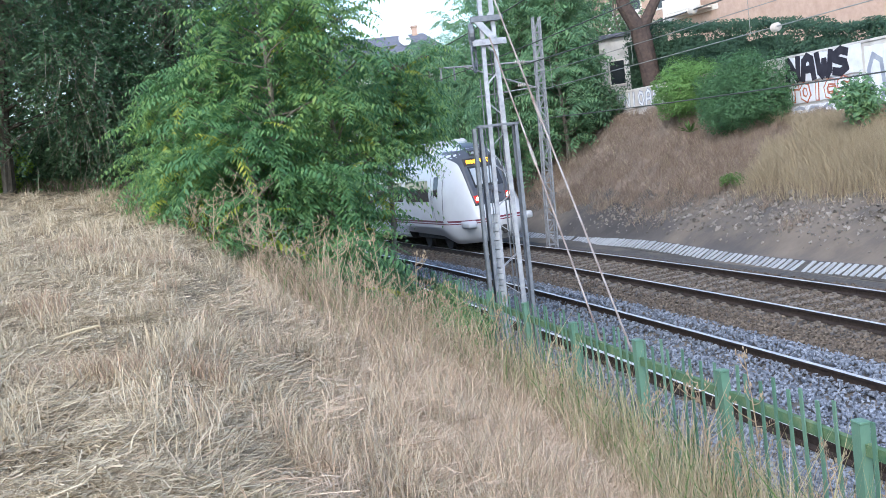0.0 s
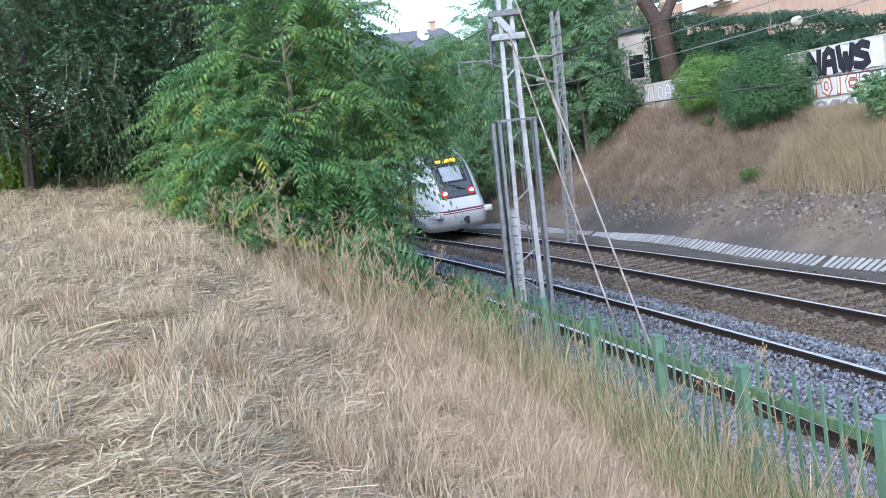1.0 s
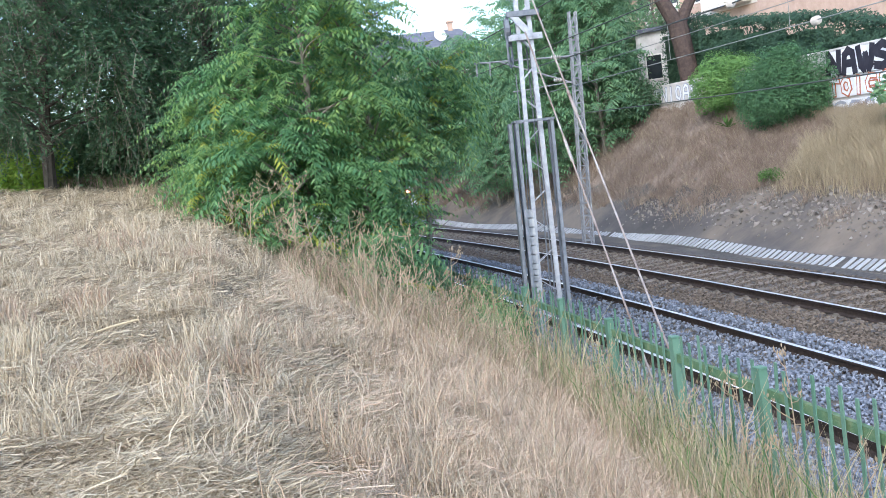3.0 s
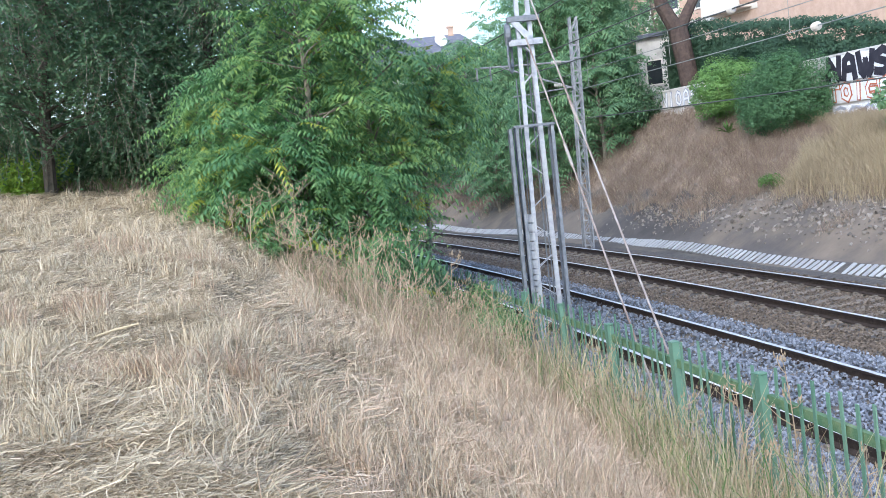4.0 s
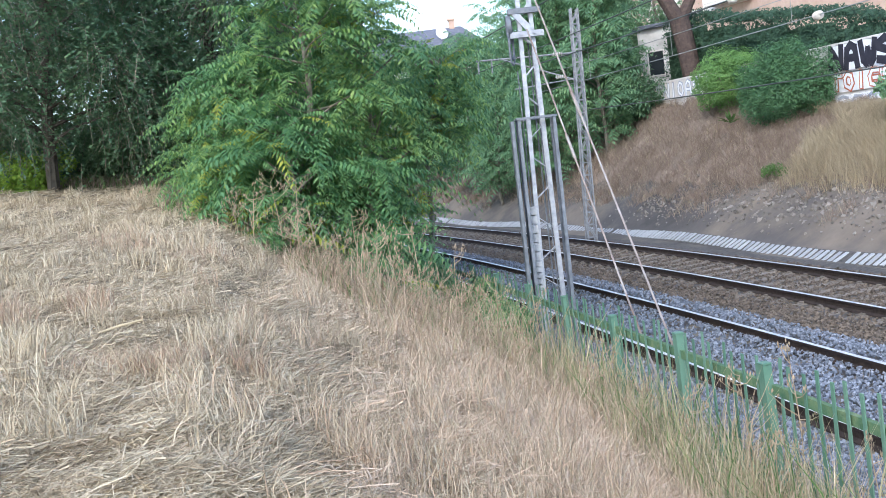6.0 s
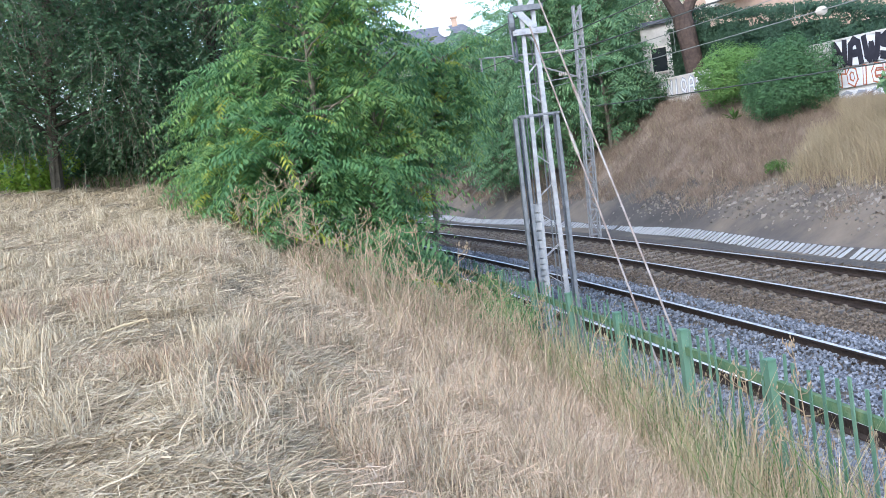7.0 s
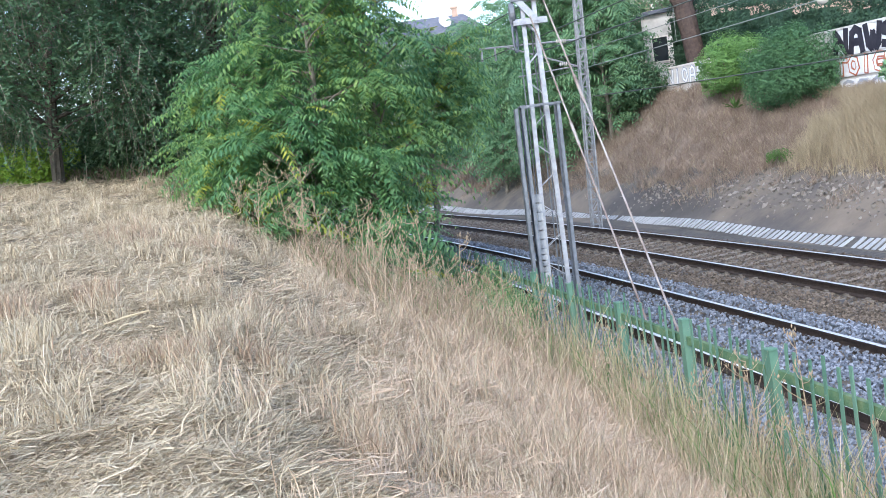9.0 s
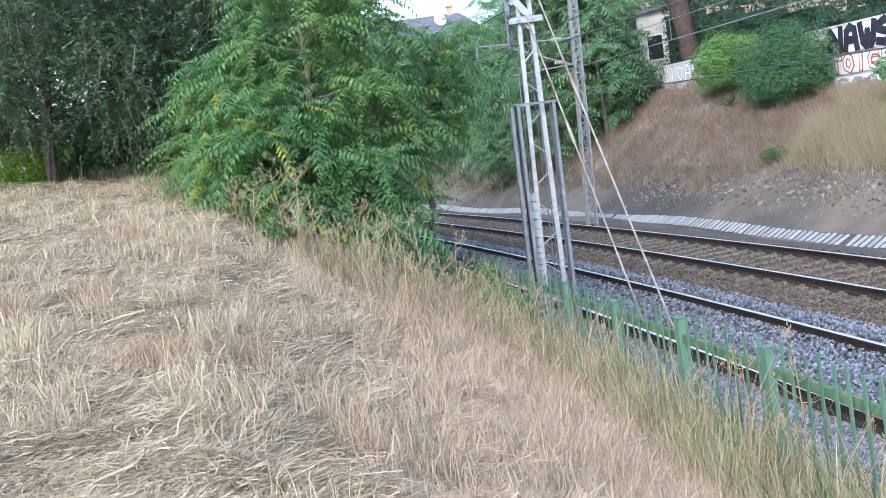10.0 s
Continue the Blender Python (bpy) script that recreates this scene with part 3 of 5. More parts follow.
def wire(name, pts, r, mat, label, clamps=()):
    w = thing(name, label=label, category="wire", group="overhead wires")
    bm = bmesh.new()
    tube(bm, pts, r, 5)
    part("strand", bm, mat, w)
    for p, k in clamps:
        bm = bmesh.new()
        for i in range(k):
            tube(bm, [p + Vector((0, 0.05 * i, 0)), p + Vector((0, 0.05 * i + 0.018, 0)), p + Vector((0, 0.05 * i + 0.04, 0))], [0.045, 0.085, 0.045], 10)
        part("insulator", bm, M["ceramic"], w, "ribbed insulator")


def build_wires():
    run = lambda o, z0, sag, s0, s1: [at(o, s0 + (s1 - s0) * i / 16, z0 - sag * 4 * (i / 16) * (1 - i / 16)) for i in range(17)]
    wire("contact_wire", run(FAR_MID, 5.05, 0.0, 4, 33), 0.011, M["wire_pale"], "taut grooved contact wire over the far track", [(at(FAR_MID, 17.1, 5.04), 4)])
    wire("messenger_wire", run(FAR_MID, 5.98, 0.12, 4, 33), 0.017, M["wire"], "dark messenger cable over the far track", [(at(FAR_MID, 20.0, 5.86), 5)])
    wire("feeder_wire", run(FAR_MID + 0.3, 5.62, 0.04, 6, 33), 0.009, M["wire_pale"], "thin feeder wire beside the messenger cable")
    wire("contact_wire", run(GAUGE / 2, 5.35, 0.0, 14, 62), 0.010, M["wire"], "taut contact wire over the near track")
    wire("messenger_wire", run(GAUGE / 2, 6.35, 0.35, 14, 62), 0.014, M["wire"], "dark messenger cable over the near track")
    wire("return_cable", [at(6.75, s, 3.93 + 0.0009 * max(0, s - 8) ** 1.9) for s in np.linspace(2, 32.5, 14)], 0.016, M["wire"], "low dark return cable clipped to the masts")
    for i, s in enumerate((8, 13, 18, 23, 28)):
        w = thing("dropper_wire", label="short dropper wire between messenger and contact wire", category="wire", group="dropper wires")
        bm = bmesh.new()
        tube(bm, [at(FAR_MID, s, 5.05), at(FAR_MID, s, 5.88)], 0.006, 5)
        part("strand", bm, M["wire_pale"], w)


# ---- wall with graffiti, hedge and buildings on the bank ----
WALL_O = 14.25


def stroke(bm, pts, w):
    """A flat painted stroke with thickness, in the wall's plane (x along, z up)."""
    for a, b in zip(pts, pts[1:]):
        a, b = Vector((a[0], 0, a[1])), Vector((b[0], 0, b[1]))
        d = (b - a).normalized()
        a, b = a - d * w * 0.35, b + d * w * 0.35
        n = Vector((-d.z, 0, d.x)) * w / 2
        y = random.uniform(-0.010, -0.004)
        q = [bm.verts.new(p + Vector((0, y, 0))) for p in (a - n, b - n, b + n, a + n)]
        bm.faces.new(q)


GLYPHS = [
    [(0, 0.05), (0.06, 0.95), (0.2, 0.7), (0.42, 0.2), (0.52, 0.05), (0.58, 1)], [(0, 0), (0.1, 0.8), (0.28, 1), (0.48, 0.85), (0.55, 0), (0.5, 0.4), (0.1, 0.4)],
    [(0, 1), (0.08, 0.2), (0.2, 0.02), (0.32, 0.65), (0.44, 0.02), (0.55, 0.2), (0.66, 1)], [(0.6, 0.88), (0.35, 1), (0.1, 0.85), (0.08, 0.62), (0.5, 0.42), (0.55, 0.18), (0.3, 0.02), (0, 0.1)],
    [(0.08, 0.25), (0.05, 0.7), (0.22, 0.97), (0.45, 0.85), (0.52, 0.35), (0.35, 0.04), (0.08, 0.25)], [(0.02, 0.9), (0.3, 0.98), (0.6, 0.9), (0.3, 0.95), (0.28, 0.05)], [(0.25, 0.02), (0.3, 1)],
    [(0.55, 0.9), (0.2, 0.95), (0.03, 0.6), (0.08, 0.15), (0.35, 0.02), (0.58, 0.2), (0.55, 0.48), (0.25, 0.48)],
]


def build_wall():
    w = thing("wall_bank", label="long rendered boundary wall on top of the bank", category="wall", kind="structure")
    ss = np.arange(8, 62, 2.7)
    for a in ss:
        bm = bmesh.new()
        p, q = at(WALL_O, a, 0), at(WALL_O, a + 2.69, 0)
        d = (q - p)
        mm = Matrix.Translation((p.x, p.y, 0)) @ Matrix.Rotation(math.atan2(d.y, d.x), 4, "Z")
        box(bm, 0, d.length, -0.1, 0.1, 2.4, 5.30)
        box(bm, 0, d.length, -0.13, 0.13, 5.30, 5.38, bevel=0.01)
        bmesh.ops.transform(bm, matrix=mm, verts=bm.verts)
        part("wall_panel", bm, M["plaster"], w)
    # painted lettering, as loose shapes: rows of bold strokes
    def mural(s_left, s_right, z0, z1, back, ink, width, seq, w_stroke, label, inner=None):
        p, q = at(WALL_O, s_left, 0), at(WALL_O, s_right, 0)
        d = q - p
        n = Vector((-d.y, d.x, 0)).normalized()
        side = n if n.dot(Vector((-p.x, -p.y, 0))) > 0 else -n
        ang = math.atan2(d.y, d.x)
        g = thing("graffiti", Matrix.Translation(Vector((p.x, p.y, 0)) + side * 0.145) @ Matrix.Rotation(ang, 4, "Z"), label, "graffiti", "wall graffiti")
        flip = 1 if (Matrix.Rotation(ang, 3, "Z") @ Vector((0, -1, 0))).dot(side) > 0 else -1
        L = d.length
        bm = bmesh.new()
        k = 14
        vs = [bm.verts.new((L * i / k, 0.004 * flip, z0 + (0.05 * random.random() if i not in (0, k) else 0))) for i in range(k + 1)]
        vt = [bm.verts.new((L * i / k, 0.004 * flip, z1 - 0.06 * random.random())) for i in range(k + 1)]
        for i in range(k):
            bm.faces.new((vs[i], vs[i + 1], vt[i + 1], vt[i]))
        part("paint_ground", bm, back, g)
        x = 0.08
        h = z1 - z0
        for gi in seq:
            bm = bmesh.new()
            stroke(bm, [(x + a * width / 0.65, z0 + 0.12 * h + b * h * 0.76) for a, b in GLYPHS[gi]], w_stroke)
            x += width * 1.18
            if flip < 0:
                for v in bm.verts:
                    v.co.y = -v.co.y
            letter = part("painted_letter", bm, ink, g)
            if inner:
                bm = bmesh.new()
                stroke(bm, [(x - width * 1.18 + a * width / 0.65, z0 + 0.12 * h + b * h * 0.76) for a, b in GLYPHS[gi]], w_stroke * 0.5)
                for v in bm.verts:
                    v.co.y = (v.co.y - 0.008) * (-1 if flip < 0 else 1)
                part("letter_fill", bm, inner, letter, "pale letter fill")
    mural(29.75, 26.2, 4.45, 5.34, M["paint_white"], M["paint_black"], 0.66, [0, 1, 2, 3], 0.25, "bold black letters on white spray paint")
    mural(29.75, 26.2, 3.78, 4.44, M["paint_white"], M["paint_red"], 0.52, [5, 4, 6, 7, 3], 0.20, "orange-red outlined letters on white spray paint", M["paint_white"])
    mural(29.6, 26.2, 3.10, 3.72, M["paint_white"], M["paint_blue"], 0.62, [3, 7, 1, 4], 0.10, "grey-blue scrawl on white spray paint")
    mural(26.1, 22.5, 3.10, 5.20, M["paint_white"], M["paint_blue"], 0.9, [4, 1, 3], 0.16, "faded grey letters on white spray paint")
    mural(41.2, 37.4, 4.55, 5.30, M["plaster"], M["paint_blue"], 0.52, [5, 0, 6, 4, 1, 3], 0.17, "faded grey graffiti on pale render", M["paint_white"])


def leaf_cloud(name, pts, nrm, size, mats, index=None, fold=0.25, ratio=0.5):
    """Diamond leaves, folded along the midrib, at pts, facing roughly nrm."""
    n = len(pts)
    nrm = nrm / (np.linalg.norm(nrm, axis=1, keepdims=True) + 1e-9)
    r = RNG.normal(size=(n, 3))
    u = np.cross(nrm, r)
    u /= np.linalg.norm(u, axis=1, keepdims=True) + 1e-9
    w = np.cross(nrm, u)
    sz = (size * RNG.uniform(0.65, 1.35, n))[:, None]
    a, b = pts - u * sz * 0.5, pts + u * sz * 0.5
    c, d = pts + w * sz * ratio * 0.5 + nrm * sz * fold * 0.3, pts - w * sz * ratio * 0.5 + nrm * sz * fold * 0.3
    v = np.stack([a, c, b, d], 1).reshape(-1, 3)
    i = np.arange(n)[:, None] * 4
    f = np.concatenate([i + np.array([[0, 1, 2]]), i + np.array([[0, 2, 3]])], 1).reshape(-1, 3)
    ix = None if index is None else np.repeat(index, 2)
    return mesh_np(name, v, f, mats, ix)


def unit(n):
    v = RNG.normal(size=(n, 3))
    return v / np.linalg.norm(v, axis=1, keepdims=True)


def clump_points(centre, radii, n, inner=0.55):
    """Leaf places in the outer shell of an uneven ellipsoid."""
    d = unit(n)
    lump = 1 + 0.16 * np.sin(d[:, 0] * 5 + centre[0]) + 0.14 * np.sin(d[:, 2] * 6 + centre[1]) + 0.12 * np.sin(d[:, 1] * 7 + 1.3)
    r = (inner + (1 - inner) * RNG.uniform(0, 1, n) ** 0.6) * lump
    p = np.asarray(centre)[None] + d * r[:, None] * np.asarray(radii)[None]
    return p, d * 0.7 + RNG.normal(size=(n, 3)) * 0.45 + np.array([[0, 0, 0.35]])


def build_hedge():
    h = thing("hedge", label="tall dark clipped hedge behind the wall", category="hedge")
    n = 60000
    s = RNG.uniform(16, 42, n)
    top = 6.45 + 0.155 * np.clip(s - 30, -3, 11) + 0.25 * rough_np(s, s * 0.3, 3.0) + 0.12 * rough_np(s, 0 * s, 0.8)
    face = RNG.uniform(0, 1, n)
    z = np.where(face < 0.75, 3.6 + (top - 3.6) * RNG.uniform(0, 1, n), top + RNG.uniform(-0.15, 0.12, n))
    o = np.where(face < 0.75, 15.2 + 0.18 * rough_np(s, z, 1.2) + RNG.uniform(0, 0.25, n), RNG.uniform(15.2, 16.6, n))
    nr = np.stack([-at_np(1, s, 0)[:, 0] * 0 - 0.9 + RNG.normal(0, 0.5, n), RNG.normal(-0.3, 0.5, n), np.where(face < 0.75, 0.3, 1.0) + RNG.normal(0, 0.4, n)], -1)
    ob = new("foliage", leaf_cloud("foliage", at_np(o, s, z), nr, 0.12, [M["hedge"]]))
    ob.parent = h
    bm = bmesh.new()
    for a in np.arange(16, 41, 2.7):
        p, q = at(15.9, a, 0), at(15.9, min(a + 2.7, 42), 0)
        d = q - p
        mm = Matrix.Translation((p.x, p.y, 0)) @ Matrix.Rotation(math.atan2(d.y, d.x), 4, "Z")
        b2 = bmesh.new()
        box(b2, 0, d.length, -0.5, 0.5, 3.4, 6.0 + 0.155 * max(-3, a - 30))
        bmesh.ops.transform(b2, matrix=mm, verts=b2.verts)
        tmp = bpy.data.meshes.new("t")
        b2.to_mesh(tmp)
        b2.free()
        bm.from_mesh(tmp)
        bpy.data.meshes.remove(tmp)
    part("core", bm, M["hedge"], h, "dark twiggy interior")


def build_bush(name, o, s, z, radii, n, mat, size, label, cat="bush"):
    b = thing(name, label=label, category=cat, group="bank bushes")
    c = at(o, s, z)
    pts, nr = [], []
    k = 9
    for i in range(k):
        off = Vector((random.uniform(-0.6, 0.6) * radii[0], random.uniform(-0.6, 0.6) * radii[1], random.uniform(-0.5, 0.55) * radii[2]))
        p, q = clump_points(c + off, (radii[0] * 0.52, radii[1] * 0.55, radii[2] * 0.5), n // k, 0.7)
        pts.append(p)
        nr.append(q)
    ob = new("foliage", leaf_cloud("foliage", np.concatenate(pts), np.concatenate(nr), size, [mat]))
    ob.parent = b
    g = gz(o, s)
    for i in range(4):
        bm = bmesh.new()
        e = c + Vector((random.uniform(-0.5, 0.5) * radii[0], random.uniform(-0.5, 0.5) * radii[1], 0.1))
        tube(bm, [(c.x, c.y, g - 0.2), ((c.x + e.x) / 2, (c.y + e.y) / 2, (g + e.z) / 2), e], [0.07, 0.05, 0.02], 6)
        part("stem", bm, M["bark"], b)
    return b


def build_apartments():
    """Brick apartment house above the hedge, long side towards the track."""
    o, s = 33.0, 44.0
    m = thing("apartment_building", Matrix.Translation(at(o, s, 0)) @ pose(0, 0, 0, 0, 0, heading(s) + 6), "pink brick apartment house with cream bands and balconies", "building")
    bm = bmesh.new()
    box(bm, 0, 12, -17, 34, 3.4, 22)
    part("wall", bm, M["brick"], m)
    bm = bmesh.new()
    box(bm, -2.2, 0.02, -8, 11.3, 3.4, 21)
    part("wing", bm, M["brick"], m, "plain brick projecting wing")
    for i, z in enumerate((11.3, 14.3, 17.3)):
        bm = bmesh.new()
        box(bm, -0.06, 0.0, 11.31, 34.02, z - 0.35, z, bevel=0.01)
        part("band", bm, M["trim"], m, "cream concrete band")
        for j, y in enumerate((13.2, 16.2, 19.2, 22.6, 26.0, 29.4)):
            w = thing("window")
            w.parent = m
            bm = bmesh.new()
            box(bm, -0.03, 0.03, y - 0.75, y + 0.75, z + 0.75, z + 2.15)
            part("pane", bm, M["glass"], w)
            bm = bmesh.new()
            for a, b, c, d in ((y - 0.85, y - 0.75, z + 0.65, z + 2.25), (y + 0.75, y + 0.85, z + 0.65, z + 2.25), (y - 0.75, y + 0.75, z + 0.65, z + 0.75), (y - 0.75, y + 0.75, z + 2.15, z + 2.25)):
                box(bm, -0.08, 0.04, a, b, c, d)
            part("frame", bm, M["trim"], w)
        for y in (16.2, 22.6, 28.6):
            b = thing("balcony")
            b.parent = m
            bm = bmesh.new()
            box(bm, -1.1, -0.06, y - 1.9, y + 1.9, z - 0.18, z - 0.02, bevel=0.01)
            part("slab", bm, M["trim"], b)
            bm = bmesh.new()
            box(bm, -1.1, -1.0, y - 1.9, y + 1.9, z, z + 0.95, bevel=0.01)
            part("parapet", bm, M["trim"], b, "cream balcony parapet")
    bm = bmesh.new()
    box(bm, -0.3, 12.3, -17.3, 34.3, 22, 22.35, bevel=0.03)
    part("roof", bm, M["slate"], m)


def build_house():
    m = thing("distant_house", Matrix.Translation((-0.2, 92, 0)) @ pose(0, 0, 0, 0, 0, 4), "distant house with a dark slate roof and satellite dish", "house")
    bm = bmesh.new()
    box(bm, -7, 7, 0, 9, 2.5, 12.2)
    part("wall", bm, M["trim"], m)
    bm = bmesh.new()
    v = [bm.verts.new(p) for p in ((-7.6, -0.7, 12.0), (7.6, -0.7, 12.0), (7.6, 9.7, 12.0), (-7.6, 9.7, 12.0), (-6.4, 4.5, 15.35), (4.6, 4.5, 15.35))]
    for f in ((0, 1, 5, 4), (1, 2, 5), (2, 3, 4, 5), (3, 0, 4), (0, 3, 2, 1)):
        bm.faces.new([v[i] for i in f])
    part("roof", bm, M["slate"], m, "dark slate roof")
    bm = bmesh.new()
    box(bm, 3.5, 4.0, 4.2, 4.7, 14.8, 15.9, bevel=0.03)
    box(bm, 3.4, 4.1, 4.1, 4.8, 15.9, 16.1, bevel=0.04)
    part("chimney", bm, M["brick"], m)
    bm = bmesh.new()
    c = Vector((2.5, 2.6, 14.6))
    tube(bm, [c, c + Vector((0.05, -0.1, 0.02)), c + Vector((0.08, -0.2, 0.06))], [0.12, 0.45, 0.6], 16)
    tube(bm, [c + Vector((0, 0, -0.7)), c], 0.05, 6)
    part("satellite_dish", bm, M["paint_white"], m, "white satellite dish")


def build_garden_house():
    o, s = 18.0, 49.0
    m = thing("garden_house", Matrix.Translation(at(o, s, 0)) @ pose(0, 0, 0, 0, 0, heading(s) - 50), "small cream rendered house half hidden by shrubs", "house")
    bm = bmesh.new()
    box(bm, 0.0, 1.8, 0, 4, 3.0, 8.6)
    part("wall", bm, M["plaster"], m)
    bm = bmesh.new()
    box(bm, -0.2, 2.0, -0.25, 4.2, 8.6, 8.8, bevel=0.02)
    part("roof", bm, M["slate"], m)
    for x in (0.9,):
        w = thing("window")
        w.parent = m
        bm = bmesh.new()
        box(bm, x - 0.4, x + 0.4, -0.02, 0.03, 6.2, 7.4)
        part("pane", bm, M["glass"], w)
        bm = bmesh.new()
        for a, b, c, d in ((x - 0.47, x - 0.4, 6.13, 7.47), (x + 0.4, x + 0.47, 6.13, 7.47), (x - 0.4, x + 0.4, 6.13, 6.2), (x - 0.4, x + 0.4, 7.4, 7.47)):
            box(bm, a, b, -0.06, 0.03, c, d)
        part("frame", bm, M["trim"], w)


# ---- trees ----
def limb_path(a, b, bend, k=6):
    a, b = Vector(a), Vector(b)
    side = Vector((random.uniform(-1, 1), random.uniform(-1, 1), random.uniform(-0.3, 0.6))) * bend * (b - a).length
    return [a.lerp(b, i / k) + side * math.sin(math.pi * i / k) for i in range(k + 1)]


def compound_leaves(name, roots, dirs, length, mats, index, pairs=10):
    """Pinnate leaves: an arching rachis with pairs of hanging, pointed leaflets."""
    n = len(roots)
    dirs = dirs / np.linalg.norm(dirs, axis=1, keepdims=True)
    up = np.array([0, 0, 1.0])
    side = np.cross(dirs, up)
    side /= np.linalg.norm(side, axis=1, keepdims=True) + 1e-6
    L = length * RNG.uniform(0.6, 1.2, n)
    droop = RNG.uniform(0.3, 0.75, n)
    V, IX = [], []
    t = (np.arange(pairs) + 1.6) / (pairs + 1.0)
    cen = roots[:, None] + dirs[:, None] * (L[:, None] * t[None])[..., None] - up * (droop[:, None] * L[:, None] * t[None] ** 2)[..., None]
    tang = dirs[:, None] - up * (2 * droop[:, None] * t[None])[..., None]
    tang /= np.linalg.norm(tang, axis=2, keepdims=True)
    prof = np.sin(np.clip(t * 0.80 + 0.16, 0, 1) * math.pi) ** 0.5
    hang = RNG.uniform(0.15, 0.75, (n, 1, 1))
    for sg in (-1, 1):
        jit = RNG.normal(0, 0.09, (n, pairs, 3))
        d = side[:, None] * sg * 0.85 + tang * 0.32 - up * hang * RNG.uniform(0.7, 1.3, (n, pairs, 1)) + jit
        d /= np.linalg.norm(d, axis=2, keepdims=True)
        ll = (L[:, None] * (1.85 / (pairs + 0.6)) * prof[None] * RNG.uniform(0.8, 1.15, (n, pairs)))[..., None]
        nn = np.cross(d, tang * sg) + RNG.normal(0, 0.16, (n, pairs, 3))
        wv = np.cross(nn, d)
        wv /= np.linalg.norm(wv, axis=2, keepdims=True) + 1e-6
        m = cen + d * ll * 0.34
        w = wv * ll * 0.15
        bowl = -up * ll * 0.10
        V.append(np.stack([cen, m + w, cen + d * ll + bowl, m - w], 2).reshape(-1, 4, 3))
        IX.append(np.repeat(index, pairs))
    # rachis as a thin blade
    V.append(np.stack([roots - side * 0.006, roots + side * 0.006, cen[:, pairs // 2] + side * 0.004, cen[:, pairs // 2] - side * 0.004], 1))
    V.append(np.stack([cen[:, pairs // 2] - side * 0.004, cen[:, pairs // 2] + side * 0.004, cen[:, -1] + side * 0.002, cen[:, -1] - side * 0.002], 1))
    IX += [index, index]
    V, IX = np.concatenate(V), np.concatenate(IX)
    i = np.arange(len(V))[:, None] * 4
    f = np.concatenate([i + np.array([[0, 1, 2]]), i + np.array([[0, 2, 3]])], 1).reshape(-1, 3)
    return mesh_np(name, V.reshape(-1, 3), f, mats, np.repeat(IX, 2))


def build_ailanthus(x, y, top, spread_r, limbs, per, low, label, lean=(0, 0), yellow=0.03, length=0.78, name="tree_of_heaven", group="young trees on the field edge", leaf="ailanthus", pairs=10, girth=0.06):
    """A slim trunk, rising limbs, and a rosette of long compound leaves at the end of each shoot."""
    o, s = os_np(x, y)
    g = gz(o, s)
    t = thing(name, label=label, category="tree", group=group)
    H = top - g
    tp = [Vector((x + lean[0] * u ** 1.3 + 0.10 * math.sin(u * 7 + x), y + lean[1] * u ** 1.3 + 0.08 * math.cos(u * 6 + y), g - 0.1 + H * u)) for u in np.linspace(0, 1, 9)]
    bm = bmesh.new()
    tube(bm, tp, [girth * (1 - 0.85 * i / 8) + 0.008 for i in range(9)], 8)
    part("trunk", bm, M["bark"], t, "slim grey-brown trunk")
    roots, dirs, ix = [], [], []

    def rosette(tip, back, a, u, k):
        first = random.uniform(0, 6.2832)
        for j in range(k):
            b = first + 6.2832 * j / k + random.gauss(0, 0.25)
            rise = random.choice((0.75, 0.4, 0.2, 0.0, -0.25)) + random.gauss(0, 0.12)
            roots.append(tip.lerp(back, random.uniform(0, 0.5)))
            dirs.append((math.cos(b) + 0.35 * math.cos(a), math.sin(b) + 0.35 * math.sin(a), rise))
            ix.append(1 if random.random() < yellow * (2.5 if u < 0.3 else 0.6) else 0)

    for c in range(limbs):
        u = low + (0.99 - low) * (c + random.random()) / limbs
        f = u * 8
        i = min(7, int(f))
        p0 = tp[i].lerp(tp[i + 1], f - i)
        a = c * 2.4 + random.uniform(-0.5, 0.5)
        reach = spread_r * random.uniform(0.35, 1.05) * (1.05 - 0.55 * max(0, (u - 0.55) / 0.45)) * (0.75 + 0.25 * min(1, u / 0.3))
        p1 = p0 + Vector((math.cos(a) * reach, math.sin(a) * reach, random.uniform(0.15, 0.75) * reach))
        path = limb_path(p0, p1, 0.10, 5)
        bm = bmesh.new()
        tube(bm, path, [0.022, 0.018, 0.015, 0.012, 0.009, 0.006], 5)
        part("limb", bm, M["bark"], t)
        rosette(path[5], path[4], a, u, per)
        if reach > 0.55 * spread_r:
            b = a + random.choice((-0.9, 0.9))
            q = path[3] + Vector((math.cos(b), math.sin(b), 0.5)) * reach * 0.3
            rosette(q, path[3], b, u, per - 2)
    rosette(tp[8], tp[7], 0, 1, per + 3)
    me = compound_leaves("crown", np.array([tuple(r) for r in roots]), np.array(dirs), length, [M[leaf], M["yellow_leaf"]], np.array(ix), pairs)
    ob = new("crown", me)
    ob.parent = t
    tagged(ob, "feathery green compound leaves", kind="stuff")
    return t


